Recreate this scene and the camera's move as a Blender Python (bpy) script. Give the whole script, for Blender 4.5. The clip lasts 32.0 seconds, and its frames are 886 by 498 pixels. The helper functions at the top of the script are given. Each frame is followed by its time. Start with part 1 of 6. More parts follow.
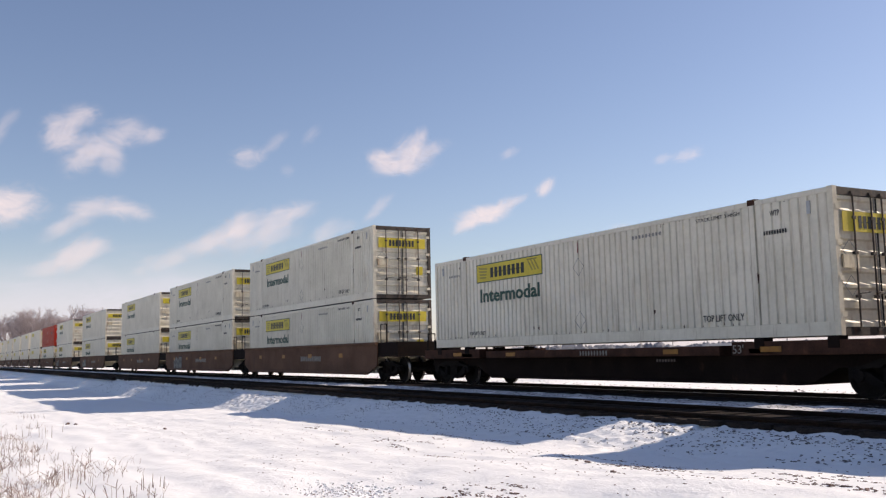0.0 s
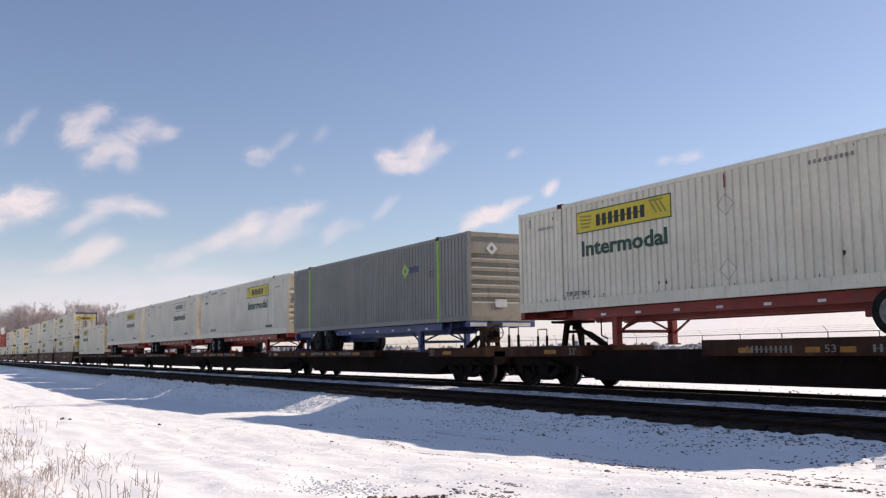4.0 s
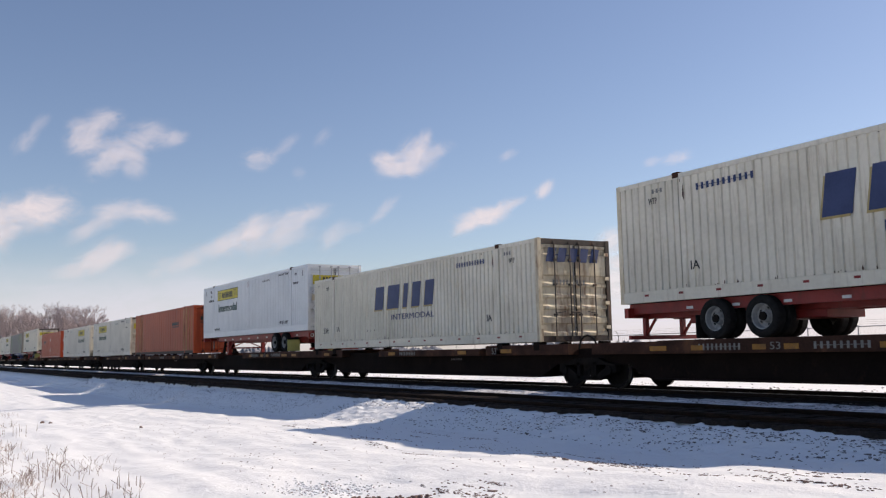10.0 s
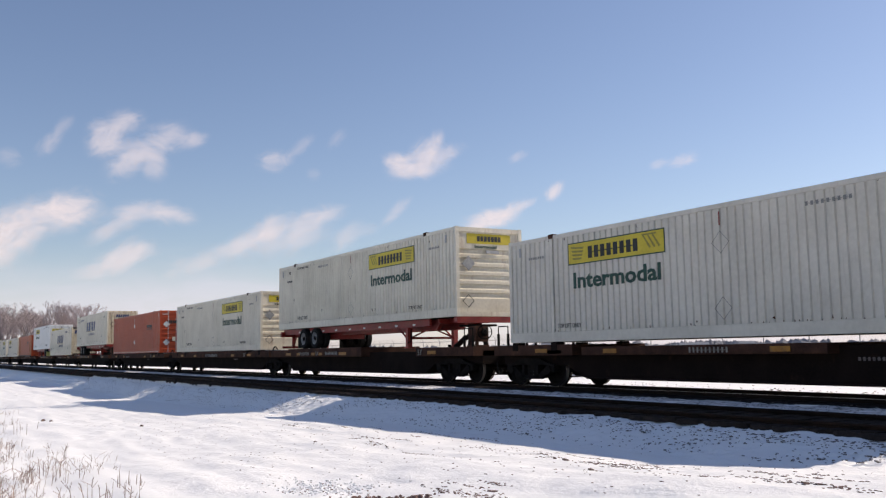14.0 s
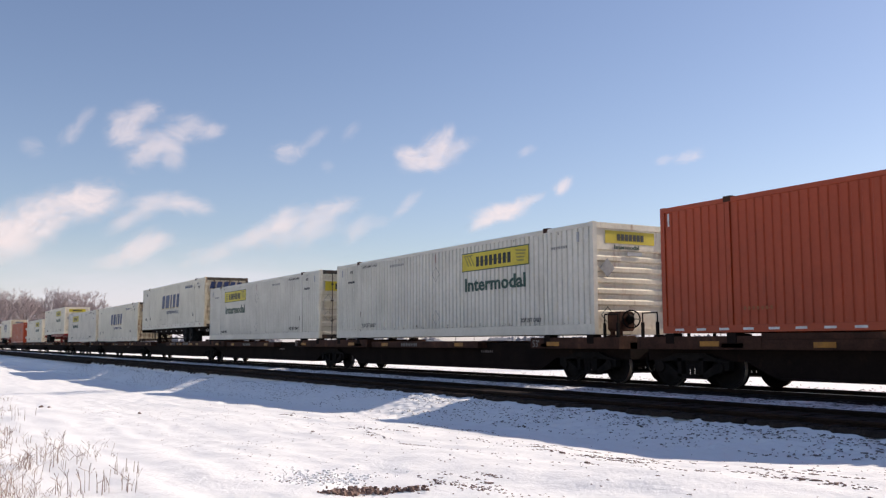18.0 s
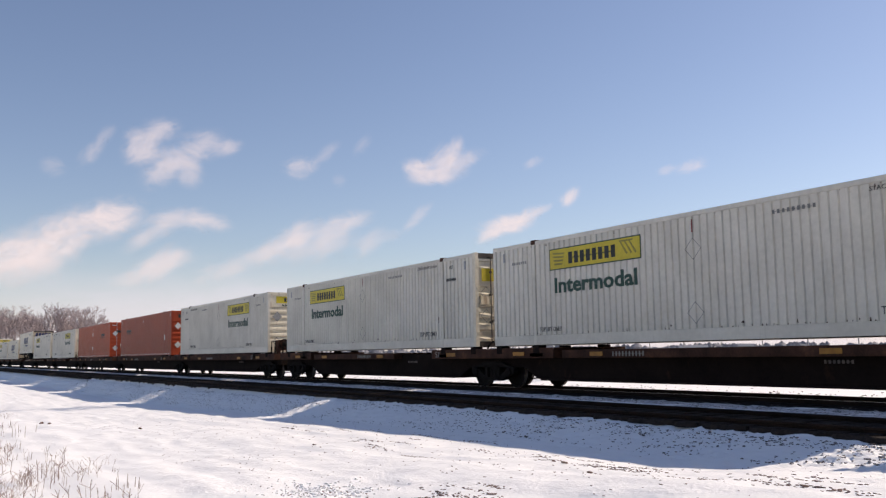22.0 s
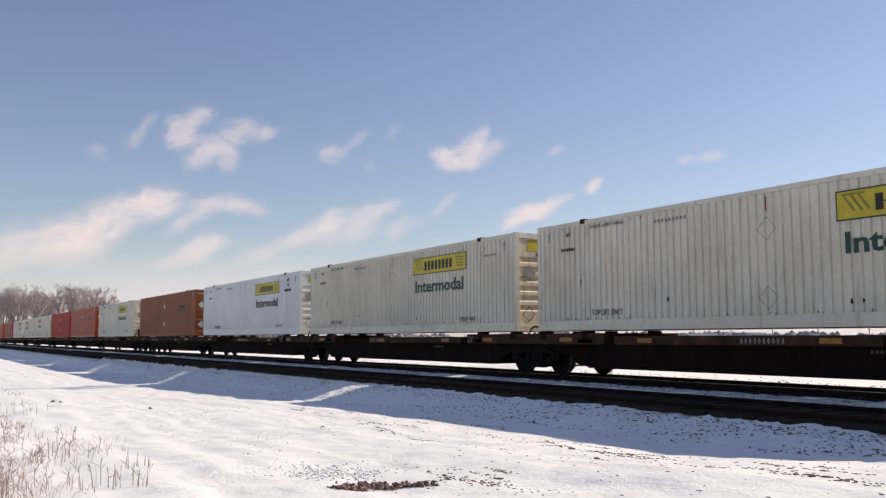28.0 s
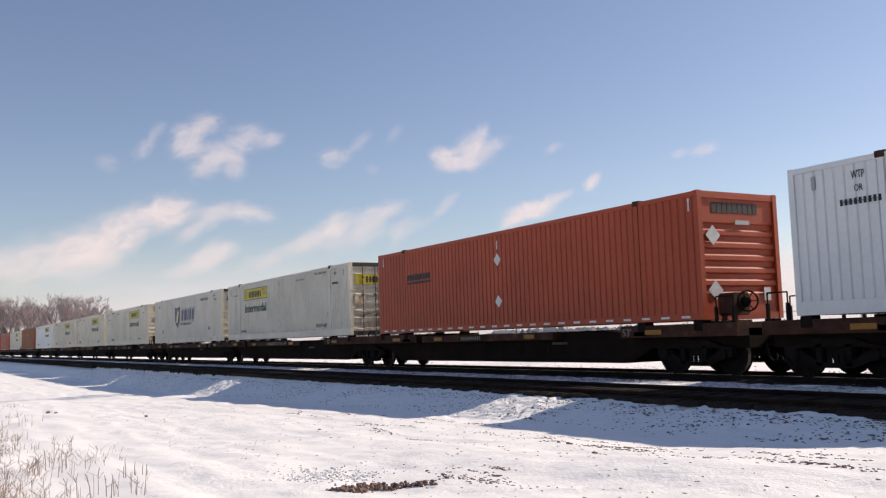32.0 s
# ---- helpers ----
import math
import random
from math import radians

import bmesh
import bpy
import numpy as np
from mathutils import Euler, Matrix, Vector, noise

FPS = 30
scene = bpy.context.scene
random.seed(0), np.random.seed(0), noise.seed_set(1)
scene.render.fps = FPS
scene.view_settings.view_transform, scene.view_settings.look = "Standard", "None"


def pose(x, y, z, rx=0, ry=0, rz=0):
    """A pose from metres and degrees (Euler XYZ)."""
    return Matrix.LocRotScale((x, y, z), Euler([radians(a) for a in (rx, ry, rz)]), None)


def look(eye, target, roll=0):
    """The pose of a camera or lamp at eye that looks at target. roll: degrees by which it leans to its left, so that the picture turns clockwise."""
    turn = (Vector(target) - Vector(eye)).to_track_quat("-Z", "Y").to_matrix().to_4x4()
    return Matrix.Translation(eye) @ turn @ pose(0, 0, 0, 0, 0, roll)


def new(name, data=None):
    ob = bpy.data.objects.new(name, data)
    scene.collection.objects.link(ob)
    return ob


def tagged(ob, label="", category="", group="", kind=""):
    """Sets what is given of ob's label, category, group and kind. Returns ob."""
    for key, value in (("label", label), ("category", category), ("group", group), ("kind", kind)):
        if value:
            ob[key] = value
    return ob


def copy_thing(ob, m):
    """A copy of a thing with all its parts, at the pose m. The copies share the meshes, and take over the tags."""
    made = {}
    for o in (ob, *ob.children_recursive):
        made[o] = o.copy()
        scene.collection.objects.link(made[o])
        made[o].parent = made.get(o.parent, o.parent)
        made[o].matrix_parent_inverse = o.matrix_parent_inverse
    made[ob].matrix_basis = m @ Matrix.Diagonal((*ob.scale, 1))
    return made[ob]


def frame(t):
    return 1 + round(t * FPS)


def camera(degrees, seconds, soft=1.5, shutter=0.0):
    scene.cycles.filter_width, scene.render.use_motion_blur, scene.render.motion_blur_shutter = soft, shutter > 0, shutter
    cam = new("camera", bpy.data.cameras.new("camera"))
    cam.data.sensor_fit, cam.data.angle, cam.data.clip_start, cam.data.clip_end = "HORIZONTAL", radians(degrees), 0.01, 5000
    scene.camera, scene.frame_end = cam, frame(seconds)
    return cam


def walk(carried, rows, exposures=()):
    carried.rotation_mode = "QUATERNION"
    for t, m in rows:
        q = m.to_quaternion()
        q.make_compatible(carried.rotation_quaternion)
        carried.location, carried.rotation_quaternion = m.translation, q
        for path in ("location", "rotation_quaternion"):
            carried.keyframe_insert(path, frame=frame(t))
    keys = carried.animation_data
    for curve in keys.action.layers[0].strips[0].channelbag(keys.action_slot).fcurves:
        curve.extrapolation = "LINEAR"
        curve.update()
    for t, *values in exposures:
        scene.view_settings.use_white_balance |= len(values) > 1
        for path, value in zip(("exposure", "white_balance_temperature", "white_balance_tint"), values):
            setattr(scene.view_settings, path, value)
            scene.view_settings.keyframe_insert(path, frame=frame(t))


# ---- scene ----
EYE_Z = 2.0          # lens height over the low ground beside the line
RAIL = 0.96          # top of rail
TRACK_Y, SIDING_Y = 16.46, 11.6


def aim(yaw, pitch, roll):
    """The tripod head at its place, turned to yaw (left of the +y axis), pitch and roll."""
    return pose(0, 0, EYE_Z, 90 + pitch, 0, yaw) @ pose(0, 0, 0, 0, 0, roll)


PATH = [
    (0.0, 60.90, 6.48, -1.19), (0.5, 60.77, 6.51, -1.16), (1.0, 60.68, 6.66, -1.00), (1.5, 60.55, 6.70, -0.90),
    (2.0, 60.53, 6.67, -0.85), (2.5, 60.52, 6.61, -0.88), (3.0, 60.60, 6.51, -0.75), (3.5, 60.61, 6.46, -0.47),
    (4.0, 60.68, 6.36, -0.70), (4.5, 60.69, 6.42, -0.40), (6.5, 61.37, 6.33, -0.63), (7.0, 60.98, 7.38, -1.29),
    (7.5, 59.96, 7.45, -1.50), (8.0, 59.20, 7.20, -1.51), (8.5, 58.74, 7.07, -1.57), (9.0, 59.12, 6.79, -1.34),
    (9.5, 59.44, 6.49, -1.27), (10.0, 59.56, 6.32, -1.21), (10.5, 59.80, 6.51, -1.08), (11.0, 59.80, 6.77, -1.16),
    (11.5, 59.81, 6.84, -1.24), (12.0, 59.71, 6.72, -1.24), (12.5, 59.63, 6.64, -1.24), (13.0, 59.64, 6.50, -1.43),
    (13.5, 59.63, 6.41, -1.07), (15.5, 59.64, 6.11, -0.84), (16.0, 59.58, 5.96, -0.22), (16.5, 59.55, 6.04, -0.55),
    (17.0, 59.57, 5.99, -0.42), (17.5, 59.59, 5.86, -0.53), (18.0, 59.62, 5.80, -0.20), (18.5, 59.62, 5.73, -0.30),
    (19.0, 59.63, 5.62, -0.47), (19.5, 59.74, 5.59, -1.55), (20.0, 60.10, 6.06, -0.93), (20.5, 59.93, 6.15, -1.15),
    (21.0, 59.82, 5.99, -1.50), (21.5, 60.16, 6.67, -1.19), (22.0, 59.57, 6.48, -0.93), (22.5, 59.78, 5.88, -0.63),
    (23.0, 59.88, 5.56, -0.55), (23.5, 60.38, 5.84, -0.50), (24.0, 60.43, 5.88, -0.64), (24.5, 60.19, 5.89, -0.80),
    (25.0, 60.27, 5.85, -0.80), (25.5, 60.22, 5.64, -0.84), (27.5, 60.24, 5.57, -0.66), (28.0, 60.22, 5.53, -0.13),
    (28.5, 60.23, 5.57, -0.34), (29.0, 60.16, 5.58, -0.65), (29.5, 60.01, 5.52, -0.70), (30.0, 59.91, 5.53, -0.86),
    (30.5, 59.90, 5.52, -1.20), (31.0, 59.97, 5.61, -1.25), (31.5, 59.98, 5.65, -1.76), (32.0, 59.72, 5.46, -1.85),
]
EXPOSURE = [(0, 0.05), (3.0, 0.06), (4.5, 0.11), (7.0, -0.05), (8.5, -0.1), (10.0, -0.05), (13.0, 0.0), (15.0, 0.0), (16.0, -0.03), (17.0, 0.02), (18.0, 0.08), (19.0, 0.08), (21.5, 0.02), (25.5, 0.0), (28.0, -0.03), (32.0, -0.01)]


def hue(t):
    """White balance and tint of the clip's camera."""
    return float(np.interp(t, (0, 4.5, 7, 17, 19, 25.5, 28, 32), (7350, 7350, 7150, 7150, 7350, 7400, 7500, 7500))), float(np.interp(t, (0, 4.5, 7, 17, 19, 32), (23, 23, 21, 21, 23, 22)))


cam = camera(51.53, 32.0, soft=1.3)
walk(cam, [(t, aim(y, p, r)) for t, y, p, r in PATH], [(t, e, *hue(t)) for t, e in EXPOSURE])

# ---- sky and sun ----
SUN_AZ, SUN_EL = 8.5, 33.4     # degrees from +y towards +x, and above the horizon
world = bpy.data.worlds.new("winter_sky")
scene.world = world
world.use_nodes = True
nt = world.node_tree
sky = nt.nodes.new("ShaderNodeTexSky")
sky.sky_type, sky.sun_disc = "NISHITA", False
sky.sun_elevation, sky.sun_rotation = radians(SUN_EL), radians(SUN_AZ)
sky.altitude, sky.air_density, sky.dust_density, sky.ozone_density = 200, 1.0, 0.5, 3.5
nt.links.new(sky.outputs[0], nt.nodes["Background"].inputs[0])
nt.nodes["Background"].inputs[1].default_value = 0.126
sun = new("sun", bpy.data.lights.new("sun", "SUN"))
sun.data.energy, sun.data.angle, sun.data.color = 5.0, radians(0.5), (1.0, 0.975, 0.85)
az, el = radians(SUN_AZ), radians(SUN_EL)
to_sun = Vector((math.sin(az) * math.cos(el), math.cos(az) * math.cos(el), math.sin(el)))
sun.matrix_world = look(to_sun * 200, (0, 0, 0))

# ---- materials ----
def ramp_mat(name, low, high, rough=0.6, metal=0.0, scale=3.0, fine=40.0, bump=0.15, spread=0.0, streak=None, spec=0.4, chips=0.0):
    """Painted or natural surface: two noise scales between two colours, fine relief, an optional second colour in streaks or blotches."""
    m = bpy.data.materials.new(name)
    m.use_nodes = True
    n, l = m.node_tree.nodes, m.node_tree.links
    b = n["Principled BSDF"]
    co = n.new("ShaderNodeTexCoord")
    who, off = n.new("ShaderNodeObjectInfo"), n.new("ShaderNodeVectorMath")
    off.operation = "MULTIPLY_ADD"
    l.new(who.outputs["Random"], off.inputs[0])
    off.inputs[1].default_value = (37.0, 11.0, 23.0)
    l.new(co.outputs["Object"], off.inputs[2])
    big, small = n.new("ShaderNodeTexNoise"), n.new("ShaderNodeTexNoise")
    big.inputs["Scale"].default_value, small.inputs["Scale"].default_value = scale, fine
    big.inputs["Detail"].default_value = small.inputs["Detail"].default_value = 5
    for x in (big, small):
        l.new(off.outputs[0], x.inputs["Vector"])
    add = n.new("ShaderNodeMath")
    add.operation = "MULTIPLY_ADD"
    l.new(small.outputs["Fac"], add.inputs[0])
    add.inputs[1].default_value = 0.5
    l.new(big.outputs["Fac"], add.inputs[2])
    ramp = n.new("ShaderNodeValToRGB")
    ramp.color_ramp.elements[0].position, ramp.color_ramp.elements[1].position = 0.5, 0.95
    ramp.color_ramp.elements[0].color, ramp.color_ramp.elements[1].color = (*low, 1), (*high, 1)
    l.new(add.outputs[0], ramp.inputs[0])
    colour = ramp.outputs[0]
    if streak:
        tint, stretch, lo, hi = streak
        mp = n.new("ShaderNodeMapping")
        mp.inputs["Scale"].default_value = stretch
        l.new(off.outputs[0], mp.inputs[0])
        s = n.new("ShaderNodeTexNoise")
        s.inputs["Scale"].default_value, s.inputs["Detail"].default_value, s.inputs["Roughness"].default_value = 1.0, 6, 0.65
        l.new(mp.outputs[0], s.inputs["Vector"])
        sr = n.new("ShaderNodeValToRGB")
        sr.color_ramp.elements[0].position, sr.color_ramp.elements[1].position = lo, hi
        l.new(s.outputs["Fac"], sr.inputs[0])
        mix = n.new("ShaderNodeMixRGB")
        mix.inputs[2].default_value = (*tint, 1)
        l.new(sr.outputs[0], mix.inputs[0])
        l.new(colour, mix.inputs[1])
        colour = mix.outputs[0]
    if chips:
        s = n.new("ShaderNodeTexNoise")
        s.inputs["Scale"].default_value, s.inputs["Detail"].default_value = 2.3, 7
        s.inputs["Roughness"].default_value = 0.72
        mp = n.new("ShaderNodeMapping")
        mp.inputs["Scale"].default_value = (1.6, 1.6, 0.8)
        l.new(off.outputs[0], mp.inputs[0])
        l.new(mp.outputs[0], s.inputs["Vector"])
        sr = n.new("ShaderNodeMapRange")
        sr.inputs["From Min"].default_value, sr.inputs["From Max"].default_value = chips, chips + 0.03
        l.new(s.outputs["Fac"], sr.inputs[0])
        mix = n.new("ShaderNodeMixRGB")
        mix.inputs[2].default_value = (0.13, 0.055, 0.03, 1)
        l.new(sr.outputs[0], mix.inputs[0])
        l.new(colour, mix.inputs[1])
        colour = mix.outputs[0]
    if spread:
        info, hsv, mr = n.new("ShaderNodeObjectInfo"), n.new("ShaderNodeHueSaturation"), n.new("ShaderNodeMapRange")
        mr.inputs["To Min"].default_value, mr.inputs["To Max"].default_value = 1 - spread, 1 + spread
        l.new(info.outputs["Random"], mr.inputs[0])
        l.new(mr.outputs[0], hsv.inputs["Value"])
        l.new(colour, hsv.inputs["Color"])
        colour = hsv.outputs[0]
    l.new(colour, b.inputs["Base Color"])
    b.inputs["Roughness"].default_value, b.inputs["Metallic"].default_value = rough, metal
    b.inputs["Specular IOR Level"].default_value = spec
    if bump:
        bp = n.new("ShaderNodeBump")
        bp.inputs["Strength"].default_value, bp.inputs["Distance"].default_value = bump, 0.02
        l.new(small.outputs["Fac"], bp.inputs["Height"])
        l.new(bp.outputs[0], b.inputs["Normal"])
    return m


RUST = (0.16, 0.07, 0.035)
M = {
    "white": ramp_mat("white_paint", (0.555, 0.515, 0.435), (0.695, 0.65, 0.56), 0.5, scale=0.7, fine=9, bump=0.05, spread=0.03, streak=((0.42, 0.36, 0.28), (9, 9, 0.8), 0.60, 0.95), chips=0.755),
    "ivory": ramp_mat("weathered_ivory_paint", (0.60, 0.55, 0.44), (0.74, 0.685, 0.565), 0.5, scale=0.7, fine=9, bump=0.05, spread=0.03, streak=((0.36, 0.28, 0.19), (9, 9, 0.8), 0.55, 0.86), chips=0.735),
    "clean": ramp_mat("clean_white_paint", (0.66, 0.67, 0.67), (0.75, 0.76, 0.76), 0.4, scale=0.7, fine=9, bump=0.04, spread=0.02),
    "cream": ramp_mat("weathered_cream_paint", (0.57, 0.505, 0.385), (0.76, 0.695, 0.56), 0.55, scale=0.9, fine=12, bump=0.06, spread=0.05, streak=((0.30, 0.15, 0.07), (4, 4, 0.9), 0.55, 0.82), chips=0.71),
    "stained": ramp_mat("rust_stained_cream_paint", (0.54, 0.45, 0.30), (0.73, 0.645, 0.48), 0.6, scale=0.9, fine=12, bump=0.06, spread=0.05, streak=((0.20, 0.085, 0.035), (5, 5, 0.7), 0.50, 0.72), chips=0.68),
    "grey": ramp_mat("grey_paint", (0.165, 0.162, 0.152), (0.225, 0.22, 0.205), 0.55, scale=0.7, fine=10, bump=0.05, streak=((0.25, 0.22, 0.18), (9, 9, 0.9), 0.62, 0.95)),
    "orange": ramp_mat("orange_paint", (0.34, 0.044, 0.011), (0.43, 0.060, 0.016), 0.5, scale=0.6, fine=9, bump=0.05, spread=0.03, streak=((0.16, 0.03, 0.012), (9, 9, 0.8), 0.6, 0.95)),
    "red": ramp_mat("red_paint", (0.36, 0.0225, 0.009), (0.45, 0.031, 0.013), 0.55, spec=0.2, scale=0.6, fine=9, bump=0.05, spread=0.02, streak=((0.20, 0.03, 0.025), (9, 9, 0.8), 0.6, 0.95)),
    "brown": ramp_mat("faded_brown_orange_paint", (0.245, 0.068, 0.020), (0.32, 0.092, 0.029), 0.6, scale=0.6, fine=9, bump=0.05, streak=((0.16, 0.055, 0.03), (9, 9, 0.8), 0.55, 0.95)),
    "yellow": ramp_mat("yellow_sign", (0.50, 0.38, 0.025), (0.64, 0.50, 0.04), 0.5, scale=1.2, fine=14, bump=0.03, streak=((0.30, 0.24, 0.06), (6, 6, 1.5), 0.6, 0.95)),
    "green": ramp_mat("green_lettering", (0.006, 0.042, 0.030), (0.011, 0.062, 0.042), 0.5, bump=0),
    "ink": ramp_mat("black_lettering", (0.012, 0.013, 0.014), (0.03, 0.03, 0.03), 0.6, bump=0),
    "gold": ramp_mat("gold_lettering", (0.36, 0.26, 0.10), (0.48, 0.36, 0.15), 0.5, bump=0),
    "navy": ramp_mat("navy_lettering", (0.015, 0.03, 0.10), (0.03, 0.05, 0.14), 0.5, bump=0),
    "decal": ramp_mat("white_decal", (0.52, 0.515, 0.495), (0.68, 0.675, 0.65), 0.45, scale=6, bump=0.02),
    "car": ramp_mat("grimy_dark_brown_steel", (0.0095, 0.0062, 0.0055), (0.019, 0.012, 0.010), 0.9, spec=0.08, scale=1.4, fine=18, bump=0.2, streak=((0.045, 0.022, 0.014), (3, 3, 2), 0.60, 0.80)),
    "well": ramp_mat("oxide_brown_steel", (0.105, 0.052, 0.033), (0.185, 0.098, 0.064), 0.8, spec=0.12, scale=0.8, fine=14, bump=0.1, streak=((0.07, 0.05, 0.04), (2, 2, 0.7), 0.55, 0.85)),
    "deck": ramp_mat("rusty_deck_steel", (0.030, 0.014, 0.010), (0.082, 0.036, 0.023), 0.85, spec=0.15, scale=2, fine=25, bump=0.2, streak=(RUST, (2, 2, 2), 0.6, 0.8)),
    "truck": ramp_mat("greasy_cast_steel", (0.010, 0.0085, 0.008), (0.020, 0.016, 0.014), 0.9, spec=0.06, scale=4, fine=40, bump=0.25),
    "tread": ramp_mat("polished_wheel_steel", (0.45, 0.43, 0.40), (0.65, 0.63, 0.60), 0.42, 0.9, bump=0.05),
    "amber": ramp_mat("amber_reflector", (0.26, 0.098, 0.006), (0.41, 0.165, 0.010), 0.5, scale=5, bump=0.03, spread=0.15, streak=((0.10, 0.06, 0.03), (4, 4, 4), 0.55, 0.8)),
    "chassis": ramp_mat("red_chassis_paint", (0.165, 0.0115, 0.009), (0.28, 0.021, 0.016), 0.5, scale=2, fine=20, bump=0.08, streak=((0.10, 0.03, 0.02), (4, 4, 2), 0.58, 0.85)),
    "blue": ramp_mat("blue_chassis_paint", (0.025, 0.045, 0.15), (0.04, 0.07, 0.22), 0.5, scale=2, fine=20, bump=0.08, streak=((0.03, 0.03, 0.05), (4, 4, 2), 0.58, 0.85)),
    "rubber": ramp_mat("tyre_rubber", (0.010, 0.010, 0.010), (0.024, 0.023, 0.022), 0.9, spec=0.1, scale=8, fine=60, bump=0.3),
    "rim": ramp_mat("grey_white_rim", (0.20, 0.20, 0.195), (0.37, 0.37, 0.36), 0.5, scale=8, bump=0.05, streak=(RUST, (5, 5, 5), 0.6, 0.8)),
    "dull_rim": ramp_mat("grimy_steel_rim", (0.03, 0.028, 0.026), (0.085, 0.08, 0.075), 0.8, spec=0.1, scale=8, bump=0.05),
    "flap": ramp_mat("pale_yellow_rubber", (0.52, 0.48, 0.14), (0.66, 0.61, 0.20), 0.6, scale=6, bump=0.05),
    "brown_stone": ramp_mat("red_brown_gravel_stone", (0.12, 0.07, 0.057), (0.27, 0.175, 0.145), 0.85, scale=2, fine=20, bump=0.3),
    "lime": ramp_mat("lime_green_paint", (0.22, 0.45, 0.04), (0.30, 0.56, 0.06), 0.5, scale=3, bump=0.03),
    "steel": ramp_mat("galvanised_steel", (0.28, 0.28, 0.28), (0.42, 0.42, 0.42), 0.5, 0.6, scale=8, bump=0.1),
    "ochre": ramp_mat("sun_bleached_orange_paint", (0.30, 0.042, 0.010), (0.39, 0.062, 0.014), 0.55, scale=0.5, fine=9, bump=0.05, spread=0.06, streak=((0.16, 0.04, 0.02), (7, 7, 0.35), 0.55, 0.8)),
    "rail": ramp_mat("rusty_rail_steel", (0.010, 0.007, 0.006), (0.032, 0.018, 0.013), 0.85, spec=0.12, scale=3, fine=30, bump=0.2),
    "railhead": ramp_mat("worn_rail_head", (0.30, 0.28, 0.26), (0.45, 0.42, 0.40), 0.3, 0.95, scale=3, bump=0.05),
    "tie": ramp_mat("creosoted_timber", (0.014, 0.011, 0.010), (0.036, 0.027, 0.023), 0.9, spec=0.08, scale=3, fine=30, bump=0.4, spread=0.25),
    "ballast": ramp_mat("dark_ballast", (0.016, 0.013, 0.012), (0.045, 0.035, 0.031), 0.95, spec=0.08, scale=6, fine=30, bump=1.0),
    "stone": ramp_mat("wet_gravel_stone", (0.075, 0.062, 0.06), (0.19, 0.16, 0.15), 0.85, scale=2, fine=20, bump=0.3),
    "straw": ramp_mat("dry_straw", (0.25, 0.175, 0.145), (0.47, 0.36, 0.305), 0.8, scale=4, bump=0),
    "bark": ramp_mat("grey_brown_bark", (0.15, 0.125, 0.13), (0.24, 0.205, 0.205), 0.9, scale=2, bump=0.2),
    "woods": ramp_mat("far_bare_woods", (0.15, 0.155, 0.175), (0.26, 0.26, 0.28), 0.95, scale=0.05, fine=0.4, bump=0),
    "old_snow": ramp_mat("dirty_old_snow", (0.42, 0.42, 0.44), (0.70, 0.70, 0.72), 0.85, scale=2.0, fine=12, bump=0.6, spec=0.1, streak=((0.07, 0.064, 0.064), (13, 17, 13), 0.535, 0.60)),
    "tan": ramp_mat("weathered_tan_grey_paint", (0.24, 0.21, 0.165), (0.33, 0.295, 0.24), 0.6, scale=0.9, fine=12, bump=0.06, streak=((0.15, 0.11, 0.07), (4, 4, 0.9), 0.55, 0.8)),
    "rust_orange": ramp_mat("deep_rust_orange_paint", (0.255, 0.030, 0.009), (0.33, 0.041, 0.012), 0.5, scale=0.6, fine=9, bump=0.05, spread=0.03, streak=((0.13, 0.024, 0.010), (9, 9, 0.8), 0.58, 0.92)),
    "grime": ramp_mat("grimy_worn_frame_steel", (0.026, 0.020, 0.017), (0.085, 0.065, 0.052), 0.75, scale=3, fine=20, bump=0.1, streak=(RUST, (5, 5, 1), 0.55, 0.8)),
    "olive": ramp_mat("olive_sign_emblem", (0.20, 0.17, 0.03), (0.30, 0.25, 0.045), 0.5, bump=0),
    "stencil": ramp_mat("pale_grey_stencil", (0.15, 0.142, 0.13), (0.25, 0.24, 0.22), 0.6, scale=6, bump=0),
    "pencil": ramp_mat("faded_grey_outline", (0.16, 0.155, 0.145), (0.30, 0.29, 0.27), 0.6, scale=6, bump=0),
    "buff": ramp_mat("faded_buff_orange_paint", (0.33, 0.115, 0.045), (0.44, 0.17, 0.07), 0.6, scale=1.2, fine=12, bump=0.05, streak=((0.10, 0.045, 0.025), (7, 7, 0.5), 0.52, 0.72)),
    "mustard": ramp_mat("mustard_post_paint", (0.30, 0.13, 0.03), (0.40, 0.19, 0.05), 0.6, scale=3, fine=14, bump=0.05, streak=((0.13, 0.06, 0.03), (5, 5, 0.7), 0.55, 0.8)),
    "twig": ramp_mat("frosted_pink_grey_twigs", (0.27, 0.22, 0.225), (0.39, 0.33, 0.33), 0.9, scale=2, bump=0),
    "barn": ramp_mat("grey_barn_wall", (0.20, 0.20, 0.215), (0.32, 0.32, 0.335), 0.8, scale=0.3, bump=0),
}


